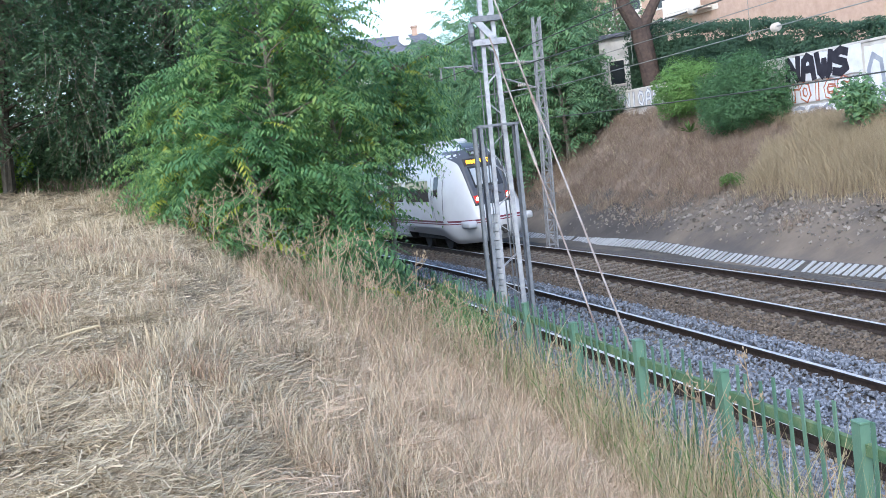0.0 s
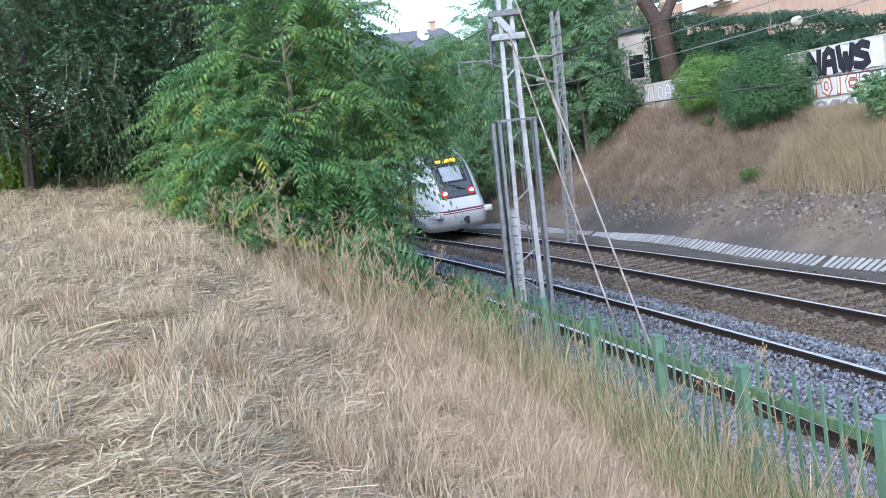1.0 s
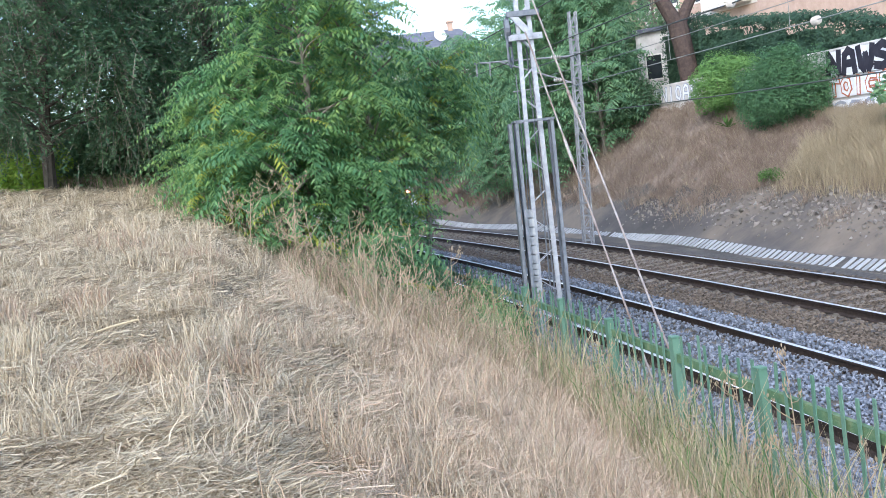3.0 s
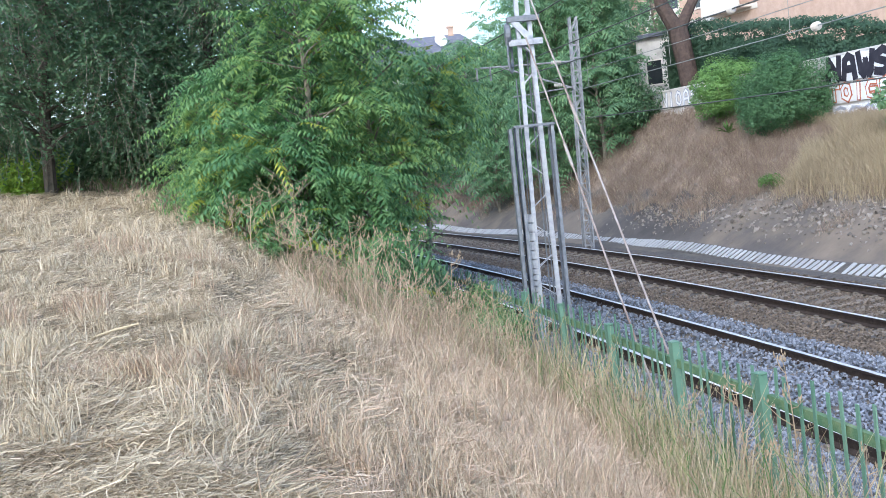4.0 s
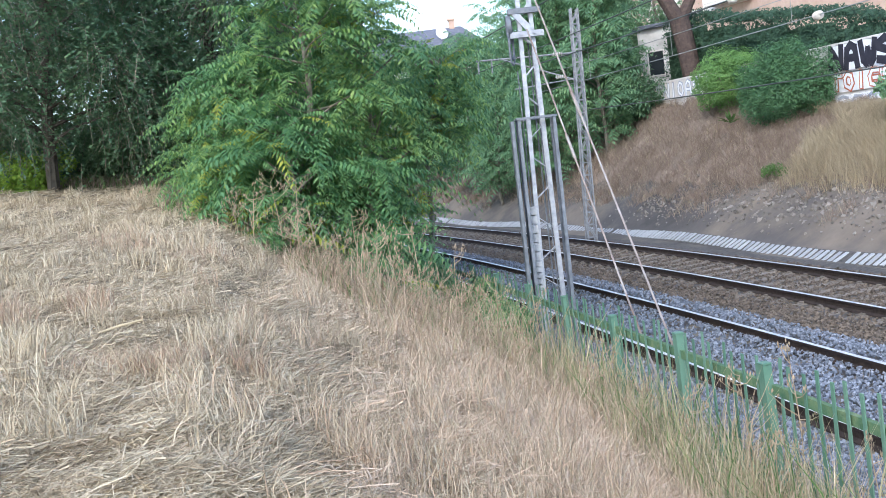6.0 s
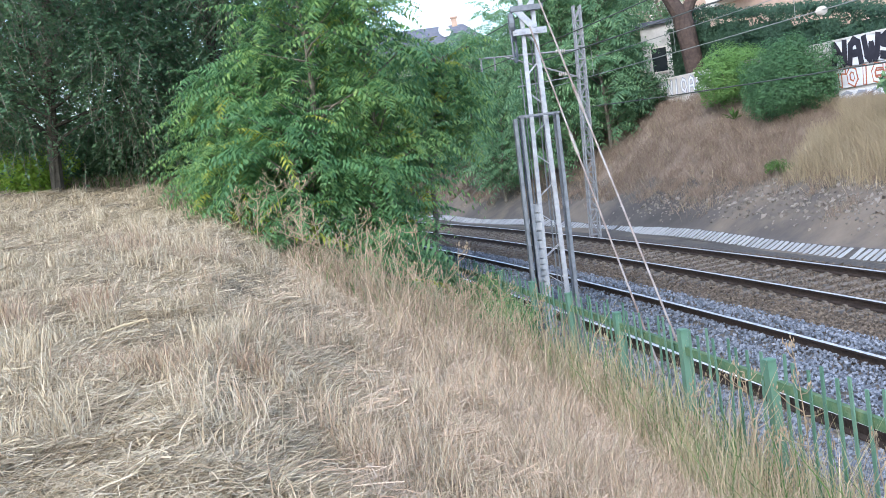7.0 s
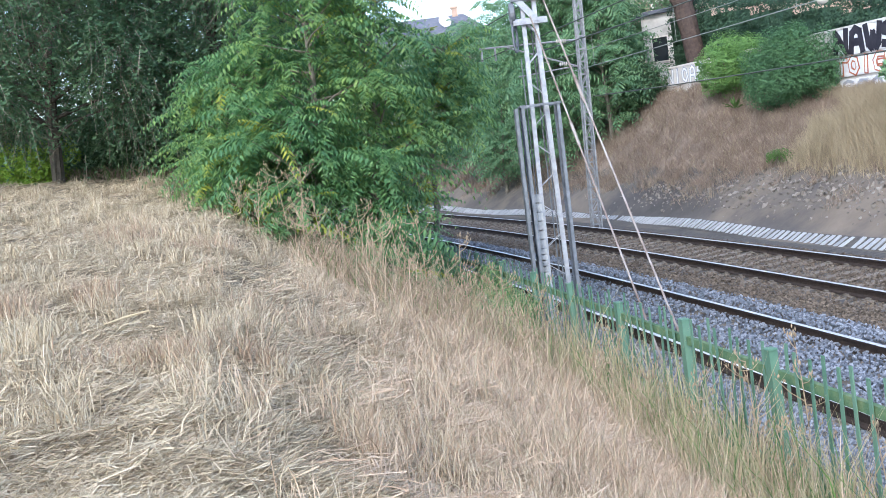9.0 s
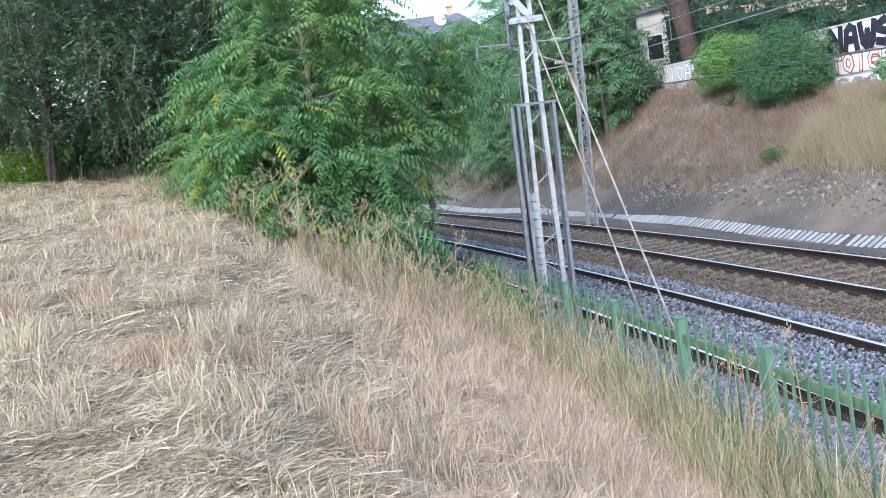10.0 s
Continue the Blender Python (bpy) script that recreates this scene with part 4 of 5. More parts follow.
def sprays(name, base, dirs, length, leaves, size, mats, ratio=0.45):
    """Drooping twigs with small leaves set alternately along them; second material: the twigs."""
    n = len(base)
    up = np.array([0, 0, 1.0])
    dirs = dirs / (np.linalg.norm(dirs, axis=1, keepdims=True) + 1e-9)
    t = (np.arange(leaves) + 0.6) / leaves
    L = length * RNG.uniform(0.5, 1.4, n)
    droop = RNG.uniform(0.2, 0.8, n)
    pos = base[:, None] + dirs[:, None] * (L[:, None] * t)[..., None] - up * (droop[:, None] * L[:, None] * t ** 2)[..., None]
    tang = dirs[:, None] - up * (2 * droop[:, None] * t)[..., None]
    tang /= np.linalg.norm(tang, axis=2, keepdims=True)
    side = np.cross(tang, up) + RNG.normal(0, 0.2, (n, leaves, 3))
    side /= np.linalg.norm(side, axis=2, keepdims=True) + 1e-9
    sg = np.where(np.arange(leaves) % 2, 1.0, -1.0)[None, :, None]
    d = side * sg * 0.8 + tang * 0.55 + RNG.normal(0, 0.28, (n, leaves, 3))
    d /= np.linalg.norm(d, axis=2, keepdims=True)
    nr = up * 0.6 + RNG.normal(0, 0.55, (n, leaves, 3))
    w = np.cross(nr, d)
    w /= np.linalg.norm(w, axis=2, keepdims=True) + 1e-9
    sz = (size * RNG.uniform(0.6, 1.4, (n, leaves)))[..., None]
    q = np.stack([pos, pos + d * sz * 0.45 + w * sz * ratio / 2, pos + d * sz, pos + d * sz * 0.45 - w * sz * ratio / 2], 2).reshape(-1, 4, 3)
    sd2 = side[:, 0] * 0.007
    tw = np.stack([base - sd2, base + sd2, pos[:, -1] + sd2 * 0.3, pos[:, -1] - sd2 * 0.3], 1)
    V = np.concatenate([q, tw])
    ix = np.concatenate([np.zeros(len(q), int), np.ones(len(tw), int)])
    return mesh_np(name, V.reshape(-1, 3), np.arange(len(V) * 4).reshape(-1, 4), mats, ix)


def build_broadleaf(name, x, y, base, top, radius, leaves, size, mat, label, group, crown_low=0.15, trunk_r=0.2, clumps=26, bark="bark", squash=1.0):
    t = thing(name, label=label, category="tree", group=group)
    H = top - base
    tp = [Vector((x + 0.25 * math.sin(u * 4 + x), y + 0.2 * math.cos(u * 5 + y), base - 0.2 + H * 0.9 * u)) for u in np.linspace(0, 1, 7)]
    bm = bmesh.new()
    tube(bm, tp, [trunk_r * (1 - 0.85 * i / 6) for i in range(7)], 8)
    part("trunk", bm, M[bark], t)
    P, N = [], []
    for c in range(clumps):
        u = crown_low + (1 - crown_low) * (c + random.random()) / clumps
        env = math.sin(math.pi * min(1, max(0.02, 0.12 + 0.86 * (u - crown_low) / (1 - crown_low)))) ** 0.6
        a = c * 2.4 + random.uniform(-0.5, 0.5)
        r = radius * env * random.uniform(0.35, 0.95)
        f = min(0.92, u * 0.85) * 6
        i = min(5, int(f))
        p0 = tp[i].lerp(tp[i + 1], f - i)
        p1 = Vector((x + math.cos(a) * r, y + math.sin(a) * r * squash, base + H * u))
        bm = bmesh.new()
        tube(bm, limb_path(p0, p1, 0.16, 4), [0.045, 0.036, 0.026, 0.016, 0.008], 5)
        part("limb", bm, M[bark], t)
        rr = radius * random.uniform(0.30, 0.50)
        k = int(leaves / clumps / 12 * (1.6 if u < 0.6 else 0.5))
        v = unit(k)
        P.append(np.array(p1)[None] + v * (rr * RNG.uniform(0.1, 0.95, k))[:, None] * np.array([[1, 1, 0.8]]))
        N.append(v * 0.8 + RNG.normal(0, 0.45, (k, 3)) + np.array([[0, 0, 0.1]]))
    ob = new("crown", sprays("crown", np.concatenate(P), np.concatenate(N), size * 5.5, 12, size, [mat, M["bark"]]))
    ob.parent = t
    tagged(ob, kind="stuff")
    return t


def build_trees():
    # young trees of heaven on the edge of the cutting
    A = "young tree of heaven with feathery green leaves on the field edge"
    build_ailanthus(-1.85, 14.9, 7.4, 1.1, 44, 10, 0.20, A, (0.2, 0.2))
    build_ailanthus(-1.0, 15.3, 6.6, 0.75, 44, 9, 0.08, A, (0.2, 0.1), 0.05)
    build_ailanthus(-2.75, 15.4, 5.3, 1.0, 38, 9, 0.20, A, (0.2, 0.1), 0.03, leaf="ailanthus_blue")
    build_ailanthus(-0.45, 17.4, 5.1, 0.85, 44, 9, 0.60, A, (0.75, 0.1), 0.06)
    build_ailanthus(-1.0, 18.6, 5.4, 0.9, 34, 9, 0.3, A, (0.2, 0.1), 0.06)
    build_ailanthus(-2.1, 14.2, 4.2, 0.9, 28, 9, 0.06, A, (0.1, -0.1), 0.05, leaf="ailanthus_blue")
    build_ailanthus(-0.95, 14.5, 3.4, 0.6, 30, 9, 0.02, A, (0.1, -0.1), 0.03, leaf="ailanthus_blue")
    build_ailanthus(-3.4, 16.2, 4.9, 0.75, 26, 9, 0.22, A, (0.1, 0.1), 0.10, 0.7)
    build_ailanthus(-2.9, 14.6, 3.9, 0.55, 16, 9, 0.12, A, (-0.2, 0), 0.12, 0.7)
    build_ailanthus(-0.9, 13.6, 2.5, 0.35, 16, 8, 0.0, "low tree of heaven sapling among dry weeds", (0.1, -0.1), 0.02, 0.55, leaf="ailanthus_blue")
    # dark small-leaved trees behind them
    E = "dense dark small-leaved tree shading the back of the field"
    for x, y, top, r, n, sz in ((-7.4, 20.5, 12.5, 3.7, 85000, 0.085), (-4.2, 21.5, 12.0, 3.4, 75000, 0.085), (-11.5, 23.5, 13.0, 4.2, 50000, 0.10), (-3.4, 25.0, 10.5, 2.3, 24000, 0.11), (-7.5, 29.0, 14.0, 4.8, 34000, 0.13), (-14.5, 29.0, 14.0, 4.8, 22000, 0.14), (-6.0, 33.0, 12.0, 4.0, 16000, 0.15)):
        o, s = os_np(x, y)
        # trunks and limbs take the bark whose colour carries the shade
        build_broadleaf("elm_tree", x, y, gz(o, s), top, r, n, sz, M["elm"], E, "dark trees", 0.15 if x < -7 else 0.10, 0.14, 40, "shade_bark")
    # trees along the far side of the cutting
    F = "tall light green tree with feathery leaves on the far bank"
    for o, s, top, r, n in ((11.5, 41.4, 11.0, 1.7, 80), (10.8, 43.5, 11.0, 1.9, 80), (9.8, 44.0, 10.0, 1.9, 80), (12.0, 47.5, 12.5, 2.6, 80), (9.6, 53.0, 9.6, 2.3, 70), (14.5, 56.0, 12.0, 3.0, 60), (10.5, 60.0, 9.8, 2.4, 60), (8.8, 66.0, 9.5, 2.5, 40), (7.5, 75.0, 10.0, 2.8, 36), (12.0, 82.0, 11.5, 3.4, 36), (0.5, 88.0, 11.0, 3.4, 30), (-9.0, 80.0, 9.5, 3.4, 30), (12.6, 42.5, 7.0, 1.2, 40), (9.0, 48.0, 6.4, 1.3, 44), (10.6, 50.0, 8.2, 1.8, 60), (13.2, 44.6, 11.5, 1.9, 70)):
        p = at(o, s, 0)
        build_ailanthus(p.x, p.y, top, r, n, 10, 0.10, F, (0.2, 0.1), 0.0, 1.0, "bank_tree", "bank trees", "hazy_leaf", 6, 0.09)
    for o, s, top, r, n in ((15.5, 50.0, 13.0, 2.8, 30000), (14.0, 62.0, 10.5, 3.2, 24000), (18.5, 56.0, 14.0, 3.2, 24000), (12.5, 54.0, 9.6, 2.4, 24000), (20.5, 51.0, 13.0, 2.2, 14000)):
        p = at(o, s, 0)
        build_broadleaf("bank_tree", p.x, p.y, gz(o, s), top, r, n, 0.17, M["hazy_leaf"], "dense mid-green tree behind the far bank", "bank trees", 0.08, 0.16, 30)
    # pine trunk behind the wall
    t = thing("pine_tree", label="thick leaning red-brown pine trunk forking above the hedge", category="tree")
    b = at(14.85, 39.6, 0)
    bm = bmesh.new()
    tube(bm, [b + Vector((0.22, 0, 4.2)), b + Vector((0.15, 0, 5.4)), b + Vector((0.0, 0, 6.6)), b + Vector((-0.12, 0.05, 7.5)), b + Vector((-0.2, 0.05, 8.0))], [0.46, 0.42, 0.40, 0.42, 0.40], 12)
    part("trunk", bm, M["pine_bark"], t)
    for ends, rr in (([(-0.2, 7.8), (-0.75, 8.9), (-1.0, 10.5), (-1.1, 13.0)], 0.34), ([(-0.1, 7.8), (0.35, 8.6), (0.85, 9.4), (1.9, 12.5)], 0.27)):
        bm = bmesh.new()
        tube(bm, [b + Vector((dx, 0.05, dz)) for dx, dz in ends], [rr, rr * 0.85, rr * 0.7, rr * 0.4], 10)
        part("limb", bm, M["pine_bark"], t)
    P, N = [], []
    for i in range(10):
        p, q = clump_points(b + Vector((random.uniform(-3, 3), random.uniform(-2, 2), random.uniform(12.5, 15))), (1.6, 1.6, 0.7), 500, 0.3)
        P.append(p)
        N.append(q)
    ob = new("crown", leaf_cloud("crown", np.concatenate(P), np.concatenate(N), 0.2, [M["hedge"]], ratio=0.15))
    ob.parent = t


build_channel()
build_fence()
build_near_mast()
build_far_mast(6.33, 32.55, 7.95, "old grey lattice mast with a cantilever over the far track")
build_wires()
build_wall()
build_hedge()
IVY = "dense bright green ivy bush spilling over the wall"
build_bush("ivy_bush", 13.4, 30.4, 4.35, (1.3, 1.35, 1.6), 26000, M["ivy"], 0.08, IVY)
build_bush("ivy_bush", 13.4, 32.0, 4.5, (1.4, 1.5, 1.65), 28000, M["ivy"], 0.08, IVY)
build_bush("ivy_bush", 13.5, 34.7, 4.85, (1.3, 1.5, 1.25), 24000, M["ivy_light"], 0.08, "lighter green ivy bush on the wall")
SB = "bush at the back of the field, sunlight painted in as yellow-green"
build_bush("shade_bush", -12.5, 36.0, 5.0, (2.6, 1.6, 2.2), 9000, M["elm"], 0.18, "tall dark green bush under the trees")
build_bush("shade_bush", -9.0, 38.0, 4.8, (2.6, 1.6, 2.0), 9000, M["elm"], 0.18, "tall dark green bush under the trees")
build_bush("field_bush", -10.6, 27.0, 3.9, (1.6, 1.4, 0.9), 4000, M["sunlit"], 0.15, SB)
build_bush("field_bush", -13.2, 28.5, 4.1, (2.2, 1.6, 1.3), 5000, M["sunlit"], 0.16, SB)
DB = "low dark green bush under the trees"
for bo, bs in ((-8.8, 26.5), (-7.2, 24.5), (-5.8, 23.0), (-10.0, 30.5), (-12.0, 31.5), (-5.0, 27.5)):
    build_bush("shade_bush", bo, bs, gz(bo, bs) + 0.7, (1.5, 1.3, 1.0), 4000, M["elm"], 0.15, DB)
for bo, bs in ((13.5, 41.0), (13.3, 43.6), (13.6, 46.5)):
    build_bush("shade_bush", bo, bs, gz(bo, bs) + 0.9, (1.1, 1.2, 1.2), 5000, M["elm"], 0.13, "dark green bush in front of the wall")
build_bush("field_bush", -9.9, 23.0, 4.05, (0.9, 0.9, 0.6), 5000, M["sunlit"], 0.08, SB)
GW = "leafy green weeds crowding the fence"
for bo, bs, bz in ((-2.9, 17.6, 1.15), (-2.8, 19.8, 1.15), (-2.7, 22.5, 1.1), (-3.1, 16.4, 1.3), (-2.7, 15.3, 1.05), (-2.75, 14.6, 0.85), (-2.9, 13.2, 0.95), (-2.7, 16.2, 0.8), (-3.2, 15.4, 1.1)):
    build_bush("leafy_weed", bo, bs, bz, (0.55, 0.75, 0.45), 2600, M["ailanthus_blue"], 0.075, GW, "weed")
build_bush("bank_sapling", 12.2, 24.2, 3.65, (0.7, 0.6, 0.8), 1500, M["hazy_leaf"], 0.16, "green sapling leaning in front of the painted wall")
build_bush("bank_weed", 10.3, 27.6, 1.75, (0.4, 0.45, 0.22), 900, M["green_weed"], 0.07, "small green weed clump on the bank")
build_bush("bank_weed", 7.9, 17.6, 0.25, (0.4, 0.35, 0.25), 700, M["hazy_leaf"], 0.09, "small green weed clump beside the channel")
build_apartments()
build_house()
build_garden_house()
build_trees()


# ---- grass and weeds ----
def blades(name, x, y, height, lean, width, mats, label, index=None, cat="grass", lift=0.0):
    """Bent strips: lean in metres of sideways reach at the tip."""
    n = len(x)
    o, s = os_np(x, y)
    z = ground_np(o, s) - 0.01 + lift
    a = RNG.uniform(0, 6.2832, n)
    h = height * RNG.uniform(0.6, 1.25, n)
    ln = lean * RNG.uniform(0.3, 1.3, n)
    d = np.stack([np.cos(a), np.sin(a), 0 * a], -1)
    fa = RNG.uniform(0, 6.2832, n)
    w = np.stack([np.cos(fa), np.sin(fa), 0.2 * np.sin(a)], -1) * (width * RNG.uniform(0.6, 1.4, n))[:, None] / 2
    p = np.stack([x, y, z], -1)
    up = np.array([0, 0, 1.0])
    m = p + d * (ln * 0.35)[:, None] + up * (h * 0.6)[:, None]
    t = p + d * ln[:, None] + up * h[:, None]
    v = np.stack([p - w, p + w, m + w * 0.8, m - w * 0.8, t], 1).reshape(-1, 3)
    i = np.arange(n)[:, None] * 5
    f = np.concatenate([i + np.array([[0, 1, 2]]), i + np.array([[0, 2, 3]]), i + np.array([[3, 2, 4]])], 1).reshape(-1, 3)
    ix = None if index is None else np.repeat(index, 3)
    ob = new(name, mesh_np(name, v, f, mats, ix))
    return tagged(ob, label, cat, kind="stuff")


def lying(name, x, y, length, width, mess, mat, label):
    """Cut straws lying criss-cross, a few centimetres deep."""
    n = len(x)
    o, s = os_np(x, y)
    z = ground_np(o, s)
    swirl = 2.2 * rough_np(x, y, 2.4)
    a = swirl + RNG.normal(0, 1, n) * np.clip(0.95 + 0.8 * rough_np(y, x, 1.7), 0.6, 1.8)
    L = length * RNG.uniform(0.5, 1.6, n)
    heap = np.clip(0.5 + 0.8 * rough_np(x, y, 0.9), 0, 1.2) * mess
    d = np.stack([np.cos(a), np.sin(a), 0 * a], -1)
    c = np.stack([x, y, z + RNG.uniform(0, 1, n) * heap + 0.005], -1)
    tilt = RNG.normal(0, 0.32, n)
    e = d * (L / 2)[:, None] + np.stack([0 * a, 0 * a, np.abs(L / 2 * tilt)], -1)
    e2 = d * (L / 2)[:, None] - np.stack([0 * a, 0 * a, L / 2 * tilt * 0.4], -1)
    side = np.stack([-np.sin(a), np.cos(a), RNG.normal(0, 0.5, n)], -1) * (width * RNG.uniform(0.5, 1.4, n))[:, None] / 2
    bow = np.stack([0 * a, 0 * a, np.abs(RNG.normal(0, 0.012, n))], -1) + side * 1.5
    v = np.stack([c - e2 - side, c - e2 + side, c + bow + side, c + bow - side, c + e + side, c + e - side], 1).reshape(-1, 3)
    i = np.arange(n)[:, None] * 6
    f = np.concatenate([i + np.array([[0, 1, 2, 3]]), i + np.array([[3, 2, 4, 5]])], 1).reshape(-1, 4)
    ob = new(name, mesh_np(name, v, f, [mat]))
    return tagged(ob, label, "grass", kind="stuff")


def fan(n, near, far, a0=-30, a1=30, power=1.0):
    """Places on the field round the viewer's standpoint, thinning out with distance."""
    u = RNG.uniform(0, 1, n)
    if power == 1.0:
        d = near + (far - near) * u
    else:
        d = near * (far / near) ** u
    a = np.radians(RNG.uniform(a0, a1, n))
    return d * np.sin(a), d * np.cos(a), d


def tufted(x, y, per, r):
    n = len(x)
    x, y = np.repeat(x, per), np.repeat(y, per)
    k = RNG.normal(0, 1, (2, n * per)) * r
    return x + k[0], y + k[1]


def keep(x, y, mask):
    return x[mask], y[mask]


def build_grass():
    band = lambda x, y: os_np(x, y)
    # flattened mown straw
    x, y, d = fan(260000, 3.0, 27.0, -30, 20, 2.0)
    o, s = band(x, y)
    x, y = keep(x, y, (o < -3.7 + 0.5 * rough_np(x, y, 1.4) + RNG.normal(0, 0.3, len(o))) & (o > -16))
    lying("mown_straw", x, y, 0.15, 0.0022 + 0.00022 * np.hypot(x, y), 0.06, M["straw"], "flattened pale mown straw covering the field")
    # the same straw round and behind the viewer's standpoint
    x, y, d = fan(34000, 0.4, 14.0, -180, 180)
    o, s = band(x, y)
    x, y = keep(x, y, (o < -3.6) & (o > -18) & ((np.hypot(x, y) < 3.2) | (np.abs(np.arctan2(x, y)) > 0.5)))
    lying("mown_straw", x, y, 0.20, 0.007 + 0.0004 * np.hypot(x, y), 0.05, M["straw"], "flattened pale mown straw covering the field")
    # short standing stubble in patches
    x, y, d = fan(130000, 3.0, 25.0, -30, 20, 2.0)
    o, s = band(x, y)
    x, y = keep(x, y, (o < -4.2) & (o > -16) & (rough_np(x, y, 1.6) + 0.6 * rough_np(y, x, 0.6) > 0.30))
    blades("stubble_grass", x, y, 0.065, 0.10, 0.0032 + 0.00028 * np.hypot(x, y), [M["straw"]], "short bleached stubble standing in patches")
    # loose bright straws on top
    x, y, d = fan(16000, 3.0, 20.0, -30, 26, 2.0)
    o, s = band(x, y)
    x, y = keep(x, y, (o < -3.4) & (o > -16))
    lying("loose_straw", x, y, 0.13, 0.0034 + 0.0002 * np.hypot(x, y), 0.10, M["straw_bright"], "bright loose straws strewn over the field")
    x, y, d = fan(170000, 3.2, 18.0, -24, 28, 2.0)
    o, s = band(x, y)
    x, y = keep(x, y, (o > -4.9 + RNG.normal(0, 0.55, len(o)) + 0.4 * rough_np(x, y, 1.5)) & (o < -3.0))
    lying("lodged_grass", x, y, 0.19, 0.0026 + 0.00024 * np.hypot(x, y), 0.17, M["straw_red"], "lodged reddish dry grass lying on the slope")
    # the larger brown tufts left standing on the mown part
    for tx, ty, tn, tr, th in ((-2.84, 7.99, 260, 0.10, 0.24), (-3.25, 7.45, 260, 0.12, 0.26), (-1.95, 5.95, 320, 0.20, 0.17), (-1.70, 6.05, 300, 0.17, 0.15), (-1.24, 6.12, 160, 0.08, 0.22), (-1.47, 8.0, 200, 0.22, 0.22), (-3.6, 11.6, 320, 0.30, 0.24), (-0.5, 5.2, 200, 0.16, 0.16), (-2.6, 10.6, 260, 0.28, 0.18)):
        k = RNG.normal(0, 1, (2, tn)) * tr
        blades("grass_tuft", tx + k[0], ty + k[1] * 0.6, th, 0.14, 0.0055, [M["straw_red"], M["straw"], M["brown_weed"]], "brown tuft of dry grass left standing on the mown field", RNG.choice([0, 1, 2, 2, 2], tn))
    # separate tufts
    x, y, d = fan(330, 4.5, 21.0, -28, 14)
    o, s = band(x, y)
    x, y = keep(x, y, (o < -4.4) & (o > -16))
    x, y = tufted(x, y, 60, 0.08)
    blades("dry_tufts", x, y, 0.2, 0.13, 0.0045 + 0.0003 * np.hypot(x, y), [M["straw"]], "scattered upright tufts of dry grass")
    # tall brome on the slope down to the fence
    x, y, d = fan(150000, 3.2, 22.0, -20, 30, 2.0)
    o, s = band(x, y)
    edge = -4.75 + 0.35 * rough_np(x, y, 1.9) + 0.02 * np.clip(s, 0, 20)
    x, y = keep(x, y, (o > edge + RNG.normal(0, 0.85, len(o))) & (o < -3.2 + 0.2 * np.clip(s - 8, 0, 3.5) + RNG.normal(0, 0.12, len(o))))
    rise = smooth(os_np(x, y)[0], -5.6, -3.9)
    h = 0.07 + 0.11 * rise + (0.03 + 0.06 * rise) * rough_np(x, y, 0.9) + 0.03 * rough_np(y, x, 0.35)
    blades("tall_dry_grass", x, y, np.clip(h, 0.04, 1), np.where(RNG.uniform(0, 1, len(x)) < 0.5, 0.06, 0.27), 0.0034 + 0.0003 * np.hypot(x, y), [M["straw_red"], M["straw"]], "tall reddish dry brome grass on the slope", (RNG.uniform(0, 1, len(x)) < 0.85 - 0.75 * smooth(os_np(x, y)[0], -5.3, -3.9)).astype(int))
    x, y, d = fan(1900, 4.0, 18.0, -24, 28, 2.0)
    o, s = band(x, y)
    x, y = keep(x, y, (o > -5.0 + RNG.normal(0, 0.75, len(o)) + 0.6 * rough_np(x, y, 1.8)) & (o < -3.0))
    x, y = tufted(x, y, 24, 0.06)
    blades("brome_tufts", x, y, 0.27, 0.13, 0.0036 + 0.0003 * np.hypot(x, y), [M["straw_red"], M["straw"]], "leaning tufts of dry brome grass", (RNG.uniform(0, 1, len(x)) < 0.4).astype(int))
    # seed stalks standing above it
    x, y, d = fan(9000, 3.4, 18.0, -16, 30, 2.0)
    o, s = band(x, y)
    x, y = keep(x, y, (o > -4.6) & (o < -2.75))
    blades("seed_stalks", x, y, 0.42, 0.30, 0.0045 + 0.0003 * np.hypot(x, y), [M["straw_red"], M["bank_pale"]], "thin dry seed stalks rising over the grass", RNG.integers(0, 2, len(x)))
    # green weeds on both sides of the fence
    x, y, d = fan(64000, 4.5, 22.0, -8, 30, 2.0)
    o, s = band(x, y)
    x, y = keep(x, y, (o > -3.3) & (o < -1.75) & (rough_np(x, y, 1.3) > -0.3))
    blades("fence_weeds", x, y, 0.50 + 0.30 * rough_np(x, y, 0.7), 0.26, 0.0035 + 0.00035 * np.hypot(x, y), [M["green_weed"], M["straw_red"], M["pale_stem"]], "green and dry weeds growing through the fence", RNG.choice([0, 1, 1, 2, 2, 2], len(x)))
    # tall pale stalks at the edge of the cutting
    x, y = RNG.uniform(-1.6, 1.3, 1700), RNG.uniform(8.2, 13.0, 1700)
    o, s = band(x, y)
    x, y = keep(x, y, (o > -4.9) & (o < -3.0) & (s > 8.6) & (rough_np(x, y, 0.9) > -0.2))
    blades("tall_stalks", x, y, 0.45 + 0.40 * smooth(y, 9.0, 11.0), 0.48, 0.006, [M["twig"], M["pale_stem"], M["straw_red"]], "tall pale dry stalks at the edge of the cutting", RNG.integers(0, 3, len(x)))
    # thin pale stems standing in front of the fence
    s = RNG.uniform(2.5, 15, 1500)
    o = RNG.uniform(-3.1, -2.42, 1500)
    p = at_np(o, s, 0)
    k = rough_np(p[:, 0], p[:, 1], 0.8) > -0.25
